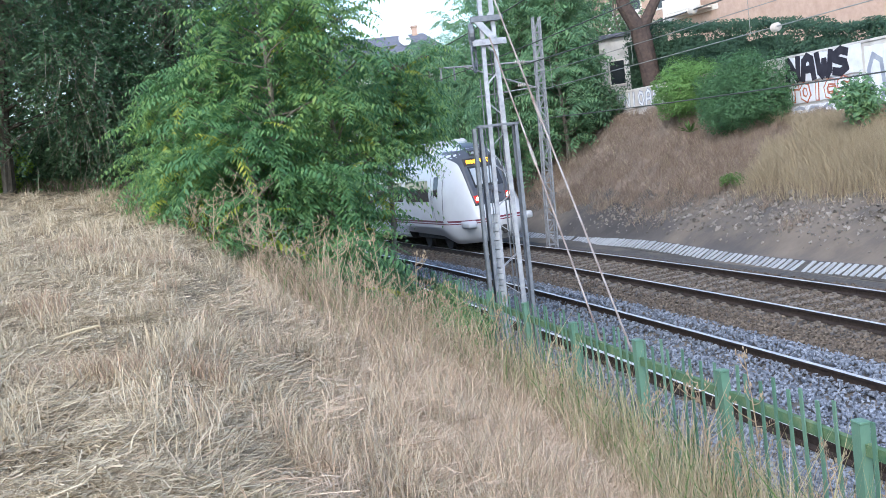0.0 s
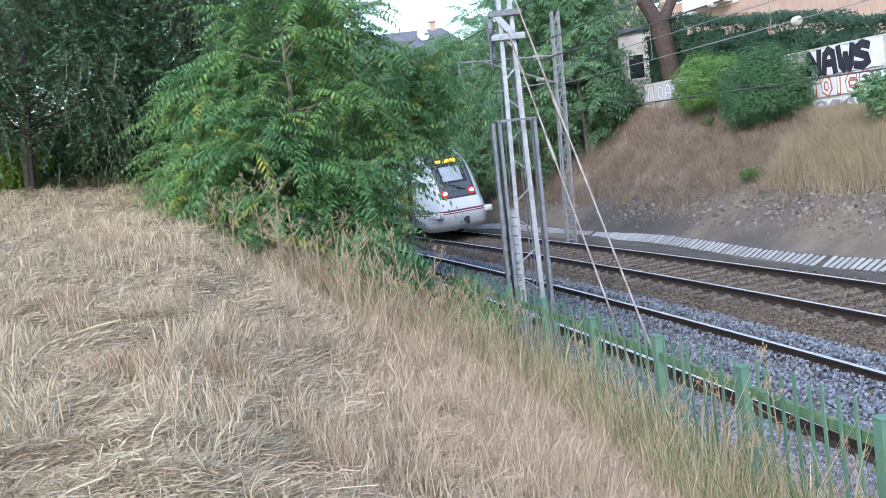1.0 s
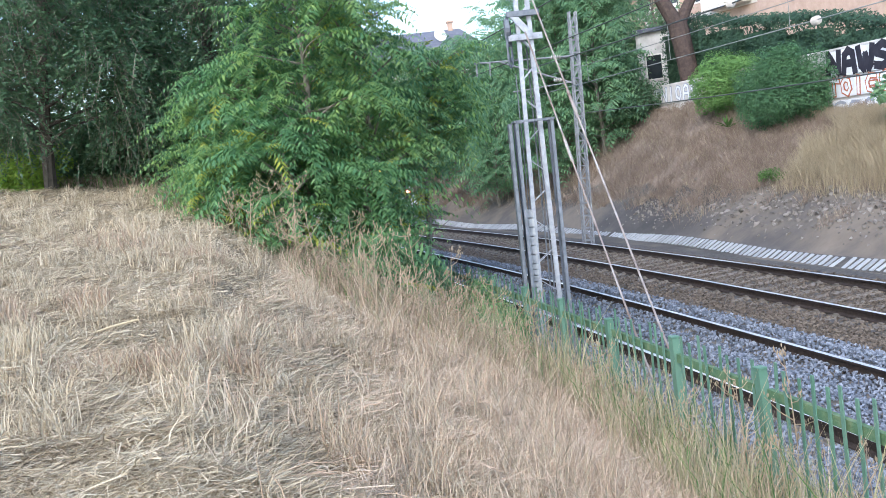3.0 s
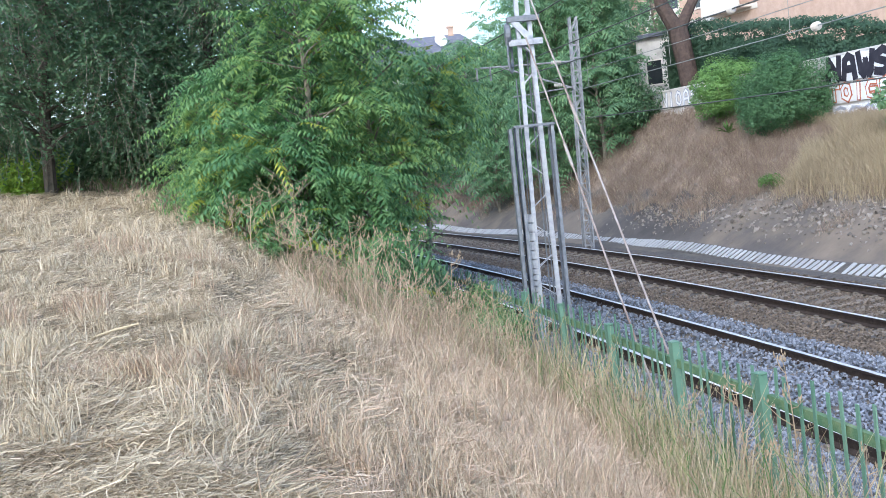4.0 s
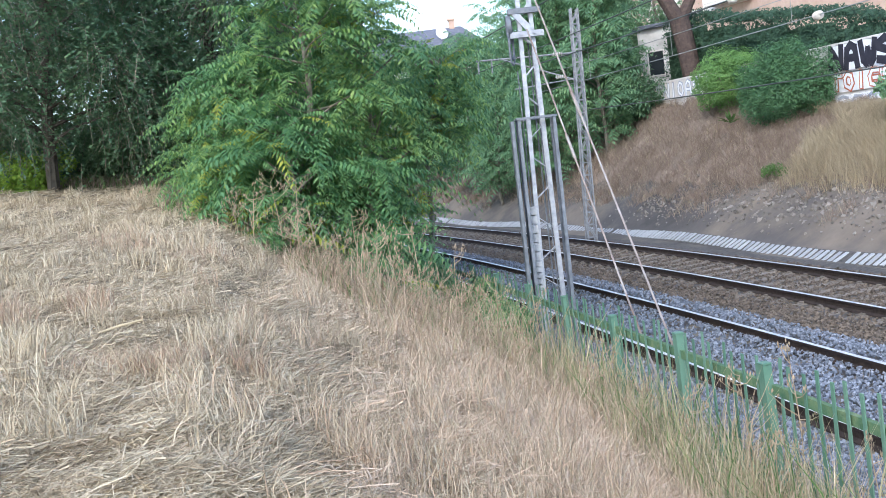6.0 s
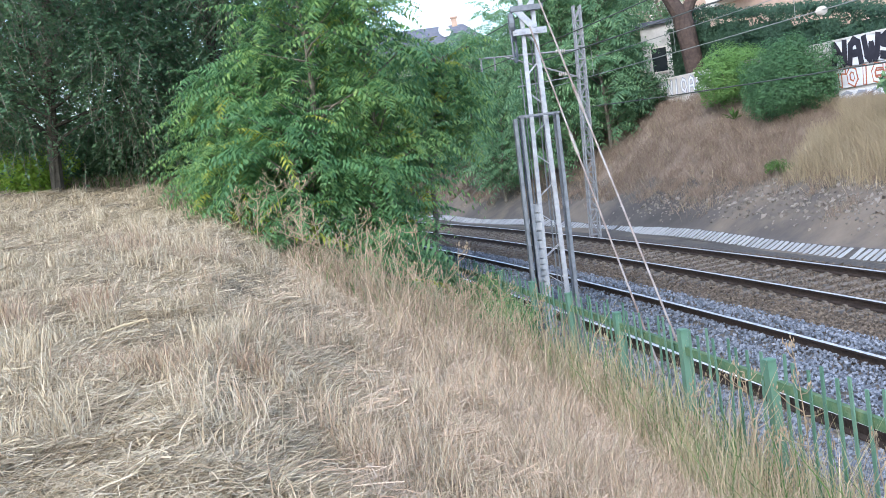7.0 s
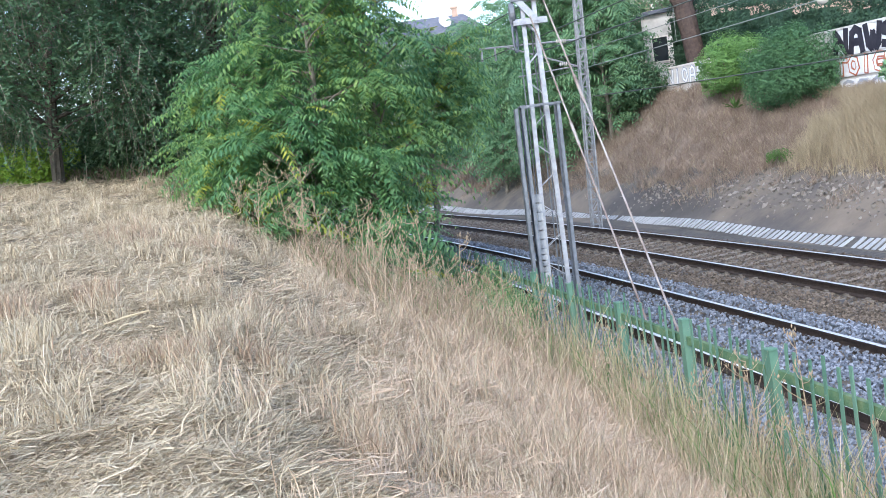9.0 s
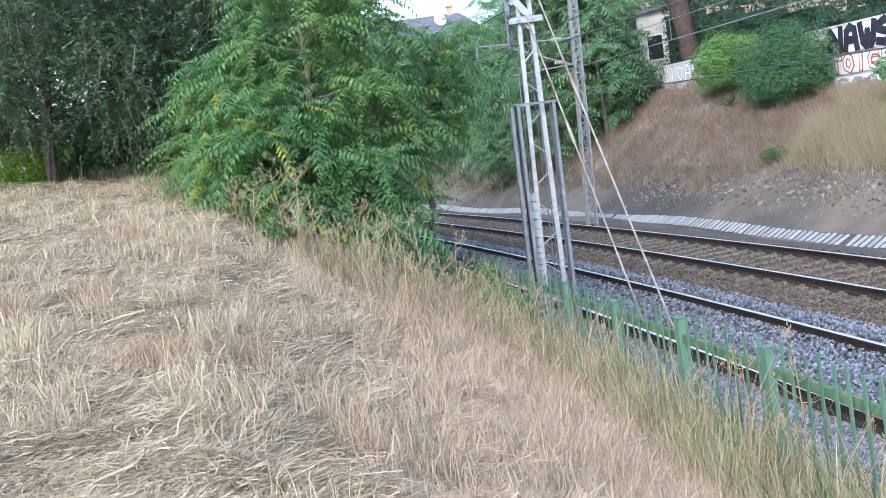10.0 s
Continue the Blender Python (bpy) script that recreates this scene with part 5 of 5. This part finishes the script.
    blades("fence_stems", p[k, 0], p[k, 1], 0.95, 0.42, 0.008, [M["pale_stem"], M["twig"], M["green_weed"]], "thin pale weed stems leaning against the fence", RNG.choice([0, 0, 0, 1, 1, 2], int(k.sum())))
    # brown dead weeds along the top of the cutting
    x = RNG.uniform(-4.5, 1.2, 70000)
    y = RNG.uniform(9.3, 15.5, 70000)
    o, s = band(x, y)
    x, y = keep(x, y, (o > -5.6 + 0.05 * (s - 9) + 0.3 * rough_np(x, y, 1.1)) & (o < -2.6) & (s > 11.6 - 0.9 * (o + 4.3) + RNG.normal(0, 0.5, len(o))) & (rough_np(x, y, 0.8) > -0.35))
    blades("dead_weeds", x, y, 0.36, 0.32, 0.006, [M["brown_weed"], M["straw_red"], M["green_weed"]], "tangled brown dead weeds along the field edge", RNG.choice([0, 0, 0, 1, 2], len(x)))
    # dry and green undergrowth at the foot of the trees
    x = RNG.uniform(-9, 0.8, 26000)
    y = RNG.uniform(13.2, 26, 26000)
    o, s = band(x, y)
    x, y = keep(x, y, (o < -3.0) & ((y > 20.5 + 0.6 * rough_np(x, y, 2)) | ((o > -7) & (y > 15.3))))
    blades("undergrowth", x, y, 0.32, 0.3, 0.012, [M["bank_grass"], M["green_weed"]], "brown and green undergrowth below the trees", (RNG.uniform(0, 1, len(x)) < 0.35).astype(int))
    # bank opposite
    n = 7500
    s = 8 + 62 * RNG.uniform(0, 1, n) ** 1.25
    o = RNG.uniform(8.7, 14.4, n)
    p = at_np(o, s, 0)
    up = smooth(o + 0.9 * smooth(s, 25, 33), 9.7, 11.0) + 0.45 * rough_np(p[:, 0], p[:, 1], 3.0)
    k = up > RNG.uniform(0.1, 0.9, n)
    x, y = tufted(p[k, 0], p[k, 1], 30, 0.17)
    blades("bank_grass", x, y, 0.30 + 0.10 * rough_np(x, y, 1.6), 0.32, 0.011, [M["bank_grass"], M["bank_pale"]], "clumps of brown dry grass covering the upper bank", (RNG.uniform(0, 1, len(x)) < 0.15).astype(int))
    n = 90000
    s = RNG.uniform(12, 31, n)
    o = RNG.uniform(9.6, 13.7, n)
    p = at_np(o, s, 0)
    k = (s < 28.0 + 1.3 * rough_np(p[:, 0], p[:, 1], 3) + (o - 12) * 0.8) & (smooth(o, 9.6, 11.0) > RNG.uniform(0, 1, n))
    blades("oat_grass", p[k, 0], p[k, 1], (0.66 - 0.3 * smooth(o, 12.6, 13.6))[k], 0.40, 0.010, [M["bank_pale"]], "tall pale dry oat grass on the bank")


def weed_stalk(x, y, h, spread_r, seed, label):
    """A branching dry weed with seed heads."""
    rnd = random.Random(seed)
    o, s = os_np(x, y)
    g = gz(o, s)
    t = thing("dry_weed", label=label, category="weed", group="dry branching weeds")
    bm = bmesh.new()
    stem = [Vector((x + 0.04 * math.sin(u * 3 + seed), y, g - 0.03 + h * u)) for u in np.linspace(0, 1, 6)]
    tube(bm, stem, [0.007, 0.0065, 0.006, 0.005, 0.004, 0.0025], 5)
    heads = bmesh.new()
    for i in range(16):
        u = rnd.uniform(0.3, 1.0)
        f = u * 5
        j = min(4, int(f))
        p = stem[j].lerp(stem[j + 1], f - j)
        a = rnd.uniform(0, 6.28)
        r = spread_r * rnd.uniform(0.4, 1.0) * (1.2 - 0.6 * u)
        q = p + Vector((math.cos(a) * r, math.sin(a) * r, rnd.uniform(0.3, 0.9) * r))
        tube(bm, [p, p.lerp(q, 0.5) + Vector((0, 0, -0.02)), q], [0.0038, 0.0032, 0.0022], 4)
        for k in range(5):
            w = q.lerp(p, 0.09 * k) + Vector((rnd.uniform(-0.02, 0.02), rnd.uniform(-0.02, 0.02), rnd.uniform(-0.01, 0.03)))
            tube(heads, [w, w + Vector((0, 0, 0.014)), w + Vector((0, 0, 0.03))], [0.002, 0.0055, 0.0015], 4)
    tagged(part("stem", bm, M["twig"], t), kind="stuff")
    tagged(part("seed_head", heads, M["twig"], t, "small dry seed heads"), kind="stuff")


def build_weeds():
    lab = "dry branching weed with small seed heads"
    k = 0
    for x, y, h, r in ((-0.35, 10.8, 1.25, 0.38), (-0.62, 11.4, 1.2, 0.36), (-1.0, 11.9, 1.2, 0.36), (0.1, 11.3, 1.15, 0.34), (-1.75, 12.6, 1.15, 0.4), (0.45, 10.9, 1.0, 0.3), (0.8, 10.2, 0.95, 0.28), (-2.1, 13.1, 1.1, 0.36), (2.05, 7.3, 1.1, 0.3), (1.3, 8.9, 0.95, 0.25), (-0.75, 11.2, 1.05, 0.3), (-0.5, 10.9, 0.9, 0.28), (-0.15, 11.0, 0.95, 0.3), (0.25, 10.4, 0.85, 0.25), (-1.5, 11.9, 1.0, 0.33), (-1.7, 12.2, 0.8, 0.3), (-1.2, 11.6, 0.85, 0.3),
                       (-2.3, 12.6, 0.8, 0.3), (0.05, 10.2, 0.75, 0.25), (2.25, 6.9, 1.35, 0.3), (2.5, 6.2, 1.0, 0.25), (1.7, 7.4, 0.8, 0.25), (1.95, 6.4, 0.75, 0.25), (2.6, 5.7, 1.0, 0.25),
                       (-0.9, 10.7, 0.8, 0.25), (0.5, 9.6, 0.7, 0.22), (-2.7, 13.3, 0.7, 0.3), (-0.3, 10.5, 0.8, 0.25), (1.1, 8.6, 0.7, 0.2), (1.4, 7.9, 0.75, 0.2)):
        weed_stalk(x, y, h, r, k, lab)
        k += 1
    # pale broken stick on the straw
    w = thing("stick", label="pale broken stick lying on the mown straw", category="stick")
    bm = bmesh.new()
    c = Vector((-2.25, 6.8, 0))
    zc = gz(*os_np(c.x, c.y)) + 0.09
    tube(bm, [c + Vector((-0.13, -0.03, zc - 0.01)), c + Vector((0.0, 0.01, zc + 0.015)), c + Vector((0.16, 0.05, zc + 0.035))], [0.008, 0.010, 0.007], 6)
    part("shaft", bm, M["straw_bright"], w)
    # agave-like plant on the bank
    t = thing("agave_plant", label="small spiky green rosette plant on the bank", category="plant")
    c = at(12.6, 33.4, 0)
    g = gz(12.6, 33.4) + 0.22
    for i in range(13):
        a = 6.2832 * i / 13
        tilt = random.uniform(0.25, 1.1)
        d = Vector((math.cos(a) * math.cos(tilt), math.sin(a) * math.cos(tilt), math.sin(tilt)))
        sd_ = Vector((-math.sin(a), math.cos(a), 0))
        bm = bmesh.new()
        L = random.uniform(0.45, 0.7)
        b = Vector((c.x, c.y, g))
        vs = [bm.verts.new(b - sd_ * 0.03), bm.verts.new(b + sd_ * 0.03), bm.verts.new(b + d * L * 0.5 + sd_ * 0.04), bm.verts.new(b + d * L - Vector((0, 0, 0.08))), bm.verts.new(b + d * L * 0.5 - sd_ * 0.04), bm.verts.new(b + d * L * 0.45 - Vector((0, 0, 0.03)))]
        for f in ((0, 1, 2, 4), (4, 2, 3), (0, 5, 1), (1, 5, 2), (2, 5, 3), (3, 5, 4), (4, 5, 0)):
            bm.faces.new([vs[q] for q in f])
        part("leaf", bm, M["green_weed"], t)
    # rocks that crop out of the bank
    for i in range(46):
        s, o = random.uniform(13, 34), random.uniform(8.9, 10.4)
        r = random.uniform(0.03, 0.10)
        bm = bmesh.new()
        bmesh.ops.create_icosphere(bm, subdivisions=2, radius=r)
        for v in bm.verts:
            v.co *= 1 + 0.35 * noise.noise(v.co * (3 / r) * 0.4 + Vector((i, 0, 0)))
            v.co.z *= 0.6
        p = at(o, s, gz(o, s) + r * 0.1)
        ob = part("rock", bm, M["pale_stone"])
        ob.matrix_world = Matrix.Translation(p) @ pose(0, 0, 0, random.uniform(-20, 20), random.uniform(-20, 20), random.uniform(0, 360))
        tagged(ob, "pale stone cropping out of the earth bank", "rock", "bank rocks")


# ---- train ----
def hull_half(z):
    return float(np.interp(z, [0.32, 0.5, 0.9, 1.3, 2.3, 2.9, 3.3, 3.55, 3.72, 3.82, 3.88], [1.12, 1.28, 1.38, 1.42, 1.42, 1.33, 1.17, 0.95, 0.66, 0.36, 0.0]))


def nose_y(z):
    return float(np.interp(z, [0.32, 0.5, 0.8, 1.0, 1.3, 1.65, 2.5, 3.3, 3.6, 3.75, 3.85, 3.88], [0.55, 0.22, 0.04, 0.0, 0.08, 0.33, 0.86, 1.40, 1.75, 2.1, 2.6, 2.9]))


def nose_len(z):
    return float(np.interp(z, [0.32, 0.9, 1.3], [0.75, 1.25, 1.9]))


def side_x(y, z):
    """Half width of the hull at place y along it."""
    W = hull_half(z)
    t = min(1.0, max(0.0, (y - nose_y(z)) / nose_len(z))) ** (1 / 2.6)
    return 0.42 * W + 0.58 * W * t


def hull_point(x, z, push=0.0):
    """A point of the rear end at across-place x and height z."""
    W = hull_half(z)
    flat = 0.42 * W
    t = max(0.0, (abs(x) - flat) / max(1e-3, W - flat))
    y = nose_y(z) + nose_len(z) * t ** 2.6
    return Vector((x, y - push, z))


ZS = [0.32, 0.42, 0.5, 0.6, 0.72, 0.86, 0.95, 1.02, 1.08, 1.16, 1.3, 1.5, 1.65, 1.9, 2.2, 2.5, 2.8, 3.0, 3.2, 3.35, 3.5, 3.62, 3.72, 3.80, 3.85, 3.88]


def patch(x_of, z0, z1, nx, nz, push, slant=0.0):
    """A panel that follows the rear end; x_of(z) gives its left and right edges."""
    bm = bmesh.new()
    g = []
    for j in range(nz + 1):
        z = z0 + (z1 - z0) * j / nz
        a, b = x_of(z)
        g.append([bm.verts.new(hull_point(a + (b - a) * i / nx, z, push)) for i in range(nx + 1)])
    for j in range(nz):
        for i in range(nx):
            bm.faces.new((g[j][i], g[j][i + 1], g[j + 1][i + 1], g[j + 1][i]))
    rim = [e for e in bm.edges if e.is_boundary]
    ext = bmesh.ops.extrude_edge_only(bm, edges=rim)
    for v in ext["geom"]:
        if isinstance(v, bmesh.types.BMVert):
            v.co.y += push + 0.01
    bmesh.ops.recalc_face_normals(bm, faces=bm.faces)
    return bm


def side_panel(sx, y0, y1, z0, z1, out=0.006):
    bm = bmesh.new()
    k, q = 5, max(1, int(min(6, y1 - y0) / 0.2)) if y0 < 3.2 else 1
    hz_ = lambda j: z0 + (z1 - z0) * j / k
    hy_ = lambda i: y0 + (y1 - y0) * i / q
    rows = [[bm.verts.new((sx * (side_x(hy_(i), hz_(j)) + out), hy_(i), hz_(j))) for i in range(q + 1)] for j in range(k + 1)]
    for j in range(k):
        for i in range(q):
            bm.faces.new((rows[j][i], rows[j][i + 1], rows[j + 1][i + 1], rows[j + 1][i]))
    ext = bmesh.ops.extrude_edge_only(bm, edges=[e for e in bm.edges if e.is_boundary])
    for v in ext["geom"]:
        if isinstance(v, bmesh.types.BMVert):
            v.co.x -= sx * (out + 0.01)
    bmesh.ops.recalc_face_normals(bm, faces=bm.faces)
    return bm


CAR_LEN = 22.0


def build_train():
    t = thing("train", label="white diesel railcar with a dark cab front and maroon stripe", category="train")
    # hull: rear end and both sides
    us = [-1 + 2 * i / 32 for i in range(33)]
    us = [math.copysign(abs(u) ** 0.8, u) for u in us]
    bm = bmesh.new()
    grid = []
    for z in ZS:
        W = max(0.001, hull_half(z))
        row = []
        yend = hull_point(W, z).y
        lim = float(np.interp(z, [0.32, 0.43, 0.86, 0.90], [1.4, 1.7, 3.7, CAR_LEN])) if z < 0.9 else CAR_LEN
        for y in (CAR_LEN, 16, 11, 7.5, 5.5):
            row.append(bm.verts.new((-W, max(min(y, lim), yend + 0.02 * y), z)))
        for u in us:
            row.append(bm.verts.new(hull_point(u * W, z)))
        for y in (5.5, 7.5, 11, 16, CAR_LEN):
            row.append(bm.verts.new((W, max(min(y, lim), yend + 0.02 * y), z)))
        grid.append(row)
    for r0, r1 in zip(grid, grid[1:]):
        for i in range(len(r0) - 1):
            bm.faces.new((r0[i], r0[i + 1], r1[i + 1], r1[i]))
    bm.faces.new([r[0] for r in grid] + [r[-1] for r in grid[::-1]])
    bmesh.ops.remove_doubles(bm, verts=bm.verts, dist=0.0005)
    bmesh.ops.recalc_face_normals(bm, faces=bm.faces)
    part("body", bm, M["train_white"], t, "glossy white body shell", True)
    # dark cab panel from the lamps up to the roof
    edge = lambda z: float(np.interp(z, [1.62, 1.9, 3.1, 3.35, 3.55, 3.75, 3.86], [0.74, 0.75, 0.76, 0.90, 0.84, 0.5, 0.15]))
    part("cab_panel", patch(lambda z: (-edge(z), edge(z)), 1.62, 3.84, 14, 22, 0.012), M["train_grey"], t, "dark grey cab panel", True)
    part("windscreen", patch(lambda z: (-0.52, 0.56), 2.22, 2.98, 8, 6, 0.024), M["train_glass"], t, "dark windscreen")
    # pale sheet over the dark glass, a reflection painted as colour
    part("windscreen_blind", patch(lambda z: (-0.46, 0.40), 2.32, 2.90, 8, 6, 0.034), M["pale_glass"], t, "pale panel painting a reflection on the windscreen glass")
    part("display_frame", patch(lambda z: (-0.6, 0.6), 3.0, 3.26, 8, 3, 0.026), M["train_dark"], t)
    sign = patch(lambda z: (-0.52, 0.40), 3.05, 3.21, 6, 2, 0.036)
    part("display", sign, M["train_dark"], t)
    cu = bpy.data.curves.new("destination", "FONT")
    cu.body = "PRINCIPE PIO"
    cu.size, cu.extrude, cu.offset = 0.165, 0.003, 0.006
    cu.align_x, cu.align_y = "CENTER", "CENTER"
    tmp = new("destination_tmp", cu)
    dg = bpy.context.evaluated_depsgraph_get()
    me = bpy.data.meshes.new_from_object(tmp.evaluated_get(dg))
    bpy.data.objects.remove(tmp)
    wide = max(v.co.x for v in me.vertices) - min(v.co.x for v in me.vertices)
    for v in me.vertices:
        x, z = v.co.x * 0.86 / wide - 0.06, 3.13 + v.co.y
        p = hull_point(x, z, 0.044 + v.co.z)
        v.co = p
    me.materials.clear()
    me.materials.append(M["amber_glow"])
    ob = new("destination_letters", me)
    ob.parent = t
    tagged(ob, "lit amber destination letters")
    # top lamp box with two unlit lamps
    part("lamp_box", patch(lambda z: (-0.26, 0.26), 3.33, 3.52, 4, 3, 0.03), M["train_dark"], t)
    for x in (-0.1, 0.1):
        bm = bmesh.new()
        c = hull_point(x, 3.42, 0.035)
        tube(bm, [c, c + Vector((0, -0.015, 0))], 0.065, 12)
        part("upper_lamp", bm, M["pale_glass"], t)
    for sx in (-1, 1):
        lamp = part("tail_lamp", patch(lambda z: (sx * 0.575 - 0.12, sx * 0.575 + 0.12), 1.70, 1.96, 4, 3, 0.03), M["red_lens"], t, "red tail lamp")
        bm = bmesh.new()
        c = hull_point(sx * 0.575, 1.83, 0.04)
        tube(bm, [c, c + Vector((0, -0.02, 0.0))], 0.085, 16)
        part("bulb", bm, M["tail_glow"], lamp, "glowing red-white lamp")
        # buffer pods
        bm = bmesh.new()
        box(bm, sx * 1.06 - 0.17, sx * 1.06 + 0.17, 0.02, 0.75, 0.90, 1.14, bevel=0.04)
        part("buffer_pod", bm, M["train_white"], t, "rounded white buffer cover", True)
    # wiper
    bm = bmesh.new()
    a, b, c = hull_point(0.2, 1.98, 0.05), hull_point(-0.1, 2.12, 0.05), hull_point(-0.4, 2.2, 0.05)
    bar(bm, a, b, 0.03)
    bar(bm, b, c, 0.025)
    bar(bm, hull_point(0.02, 2.0, 0.05), hull_point(0.34, 1.93, 0.05), 0.035)
    part("wiper", bm, M["train_dark"], t)
    # stripes round the end
    for z0, z1, mt in ((1.105, 1.17, "train_stripe"), (1.03, 1.07, "train_stripe")):
        part("stripe", patch(lambda z: (-hull_half(z) * 0.995, hull_half(z) * 0.995), z0, z1, 40, 1, 0.006), M[mt], t)
        for sx in (-1, 1):
            part("stripe", side_panel(sx, 1.5, CAR_LEN - 0.1, z0, z1), M[mt], t)
    # coupler
    bm = bmesh.new()
    tube(bm, [(0.05, 0.3, 0.72), (0.05, -0.08, 0.72), (0.05, -0.12, 0.72)], [0.10, 0.10, 0.06], 10)
    box(bm, -0.02, 0.12, -0.16, -0.05, 0.55, 0.85, bevel=0.02)
    part("coupler", bm, M["train_dark"], t)
    # side windows, cab door, seams
    for sx in (-1, 1):
        y = 3.25
        for w in (2.7, 1.9, 1.9, 1.9, 1.9, 1.9, 1.9):
            part("side_window", side_panel(sx, y, y + w, 1.88, 2.66, 0.008), M["train_glass"], t, "dark tinted side window")
            y += w + 0.55
        door = part("cab_door", side_panel(sx, 1.98, 2.82, 1.2, 2.98, 0.012), M["train_white"], t)
        for ya, yb in ((1.955, 1.978), (2.825, 2.848)):
            part("door_seam", side_panel(sx, ya, yb, 1.2, 2.98, 0.010), M["train_grey"], door)
        part("door_window", side_panel(sx, 2.28, 2.60, 2.04, 2.76, 0.020), M["train_glass"], door)
        bm = bmesh.new()
        bar(bm, (sx * 1.46, 2.92, 1.3), (sx * 1.45, 2.92, 2.1), 0.03)
        part("handrail", bm, M["galv"], door)
        part("skirt", side_panel(sx, 6.6, CAR_LEN - 0.2, 0.42, 0.92, 0.004), M["train_skirt"], t, "pale grey lower skirt")
    # roof equipment
    bm = bmesh.new()
    box(bm, -0.85, 0.85, 4.2, 9.5, 3.55, 4.02, bevel=0.12)
    part("roof_unit", bm, M["train_roof"], t, "grey roof equipment cover")
    # bogies
    for yc in (4.3, 17.5):
        bg = thing("bogie")
        bg.parent = t
        bm = bmesh.new()
        for sx in (-1, 1):
            box(bm, sx * 1.05 - 0.09, sx * 1.05 + 0.09, yc - 1.7, yc + 1.7, 0.42, 0.66, bevel=0.03)
        box(bm, -1.0, 1.0, yc - 0.3, yc + 0.3, 0.42, 0.7, bevel=0.03)
        part("bogie_frame", bm, M["train_dark"], bg)
        for dy in (-1.2, 1.2):
            bm = bmesh.new()
            for sx in (-1, 1):
                tube(bm, [(sx * 0.78, yc + dy, 0.43), (sx * 0.80, yc + dy, 0.43), (sx * 0.91, yc + dy, 0.43)], [0.455, 0.425, 0.425], 24)
            tube(bm, [(-0.8, yc + dy, 0.43), (0.8, yc + dy, 0.43)], 0.08, 10)
            part("wheelset", bm, M["train_dark"], bg)
    # underframe
    bm = bmesh.new()
    box(bm, -1.15, 1.15, 1.2, CAR_LEN - 0.2, 0.7, 0.92, bevel=0.02)
    box(bm, -0.95, 0.95, 7.0, 14.5, 0.30, 0.75, bevel=0.04)
    part("underframe", bm, M["train_dark"], t)
    return t


build_grass()
build_weeds()
train = build_train()


# ---- movement ----
TAIL_AT_START, SPEED = 33.55, 5.95


def motions():
    tilt = -math.degrees(math.atan(CANT))
    rows = []
    for i in range(21):
        tm = 0.5 * i
        s = TAIL_AT_START + SPEED * tm
        # wheels of the rigid car follow the curve: aim between its two bogies
        a, b = at(FAR_MID, s + 4.3), at(FAR_MID, s + 17.5)
        d = (b - a).normalized()
        p = a - d * 4.3
        turn = math.degrees(math.atan2(-d.x, d.y))
        rows.append((tm, Matrix.Translation((p.x, p.y, CANT * GAUGE / 2)) @ pose(0, 0, 0, 0, 0, turn) @ pose(0, 0, 0, 0, tilt, 0)))
    walk(train, rows)


motions()
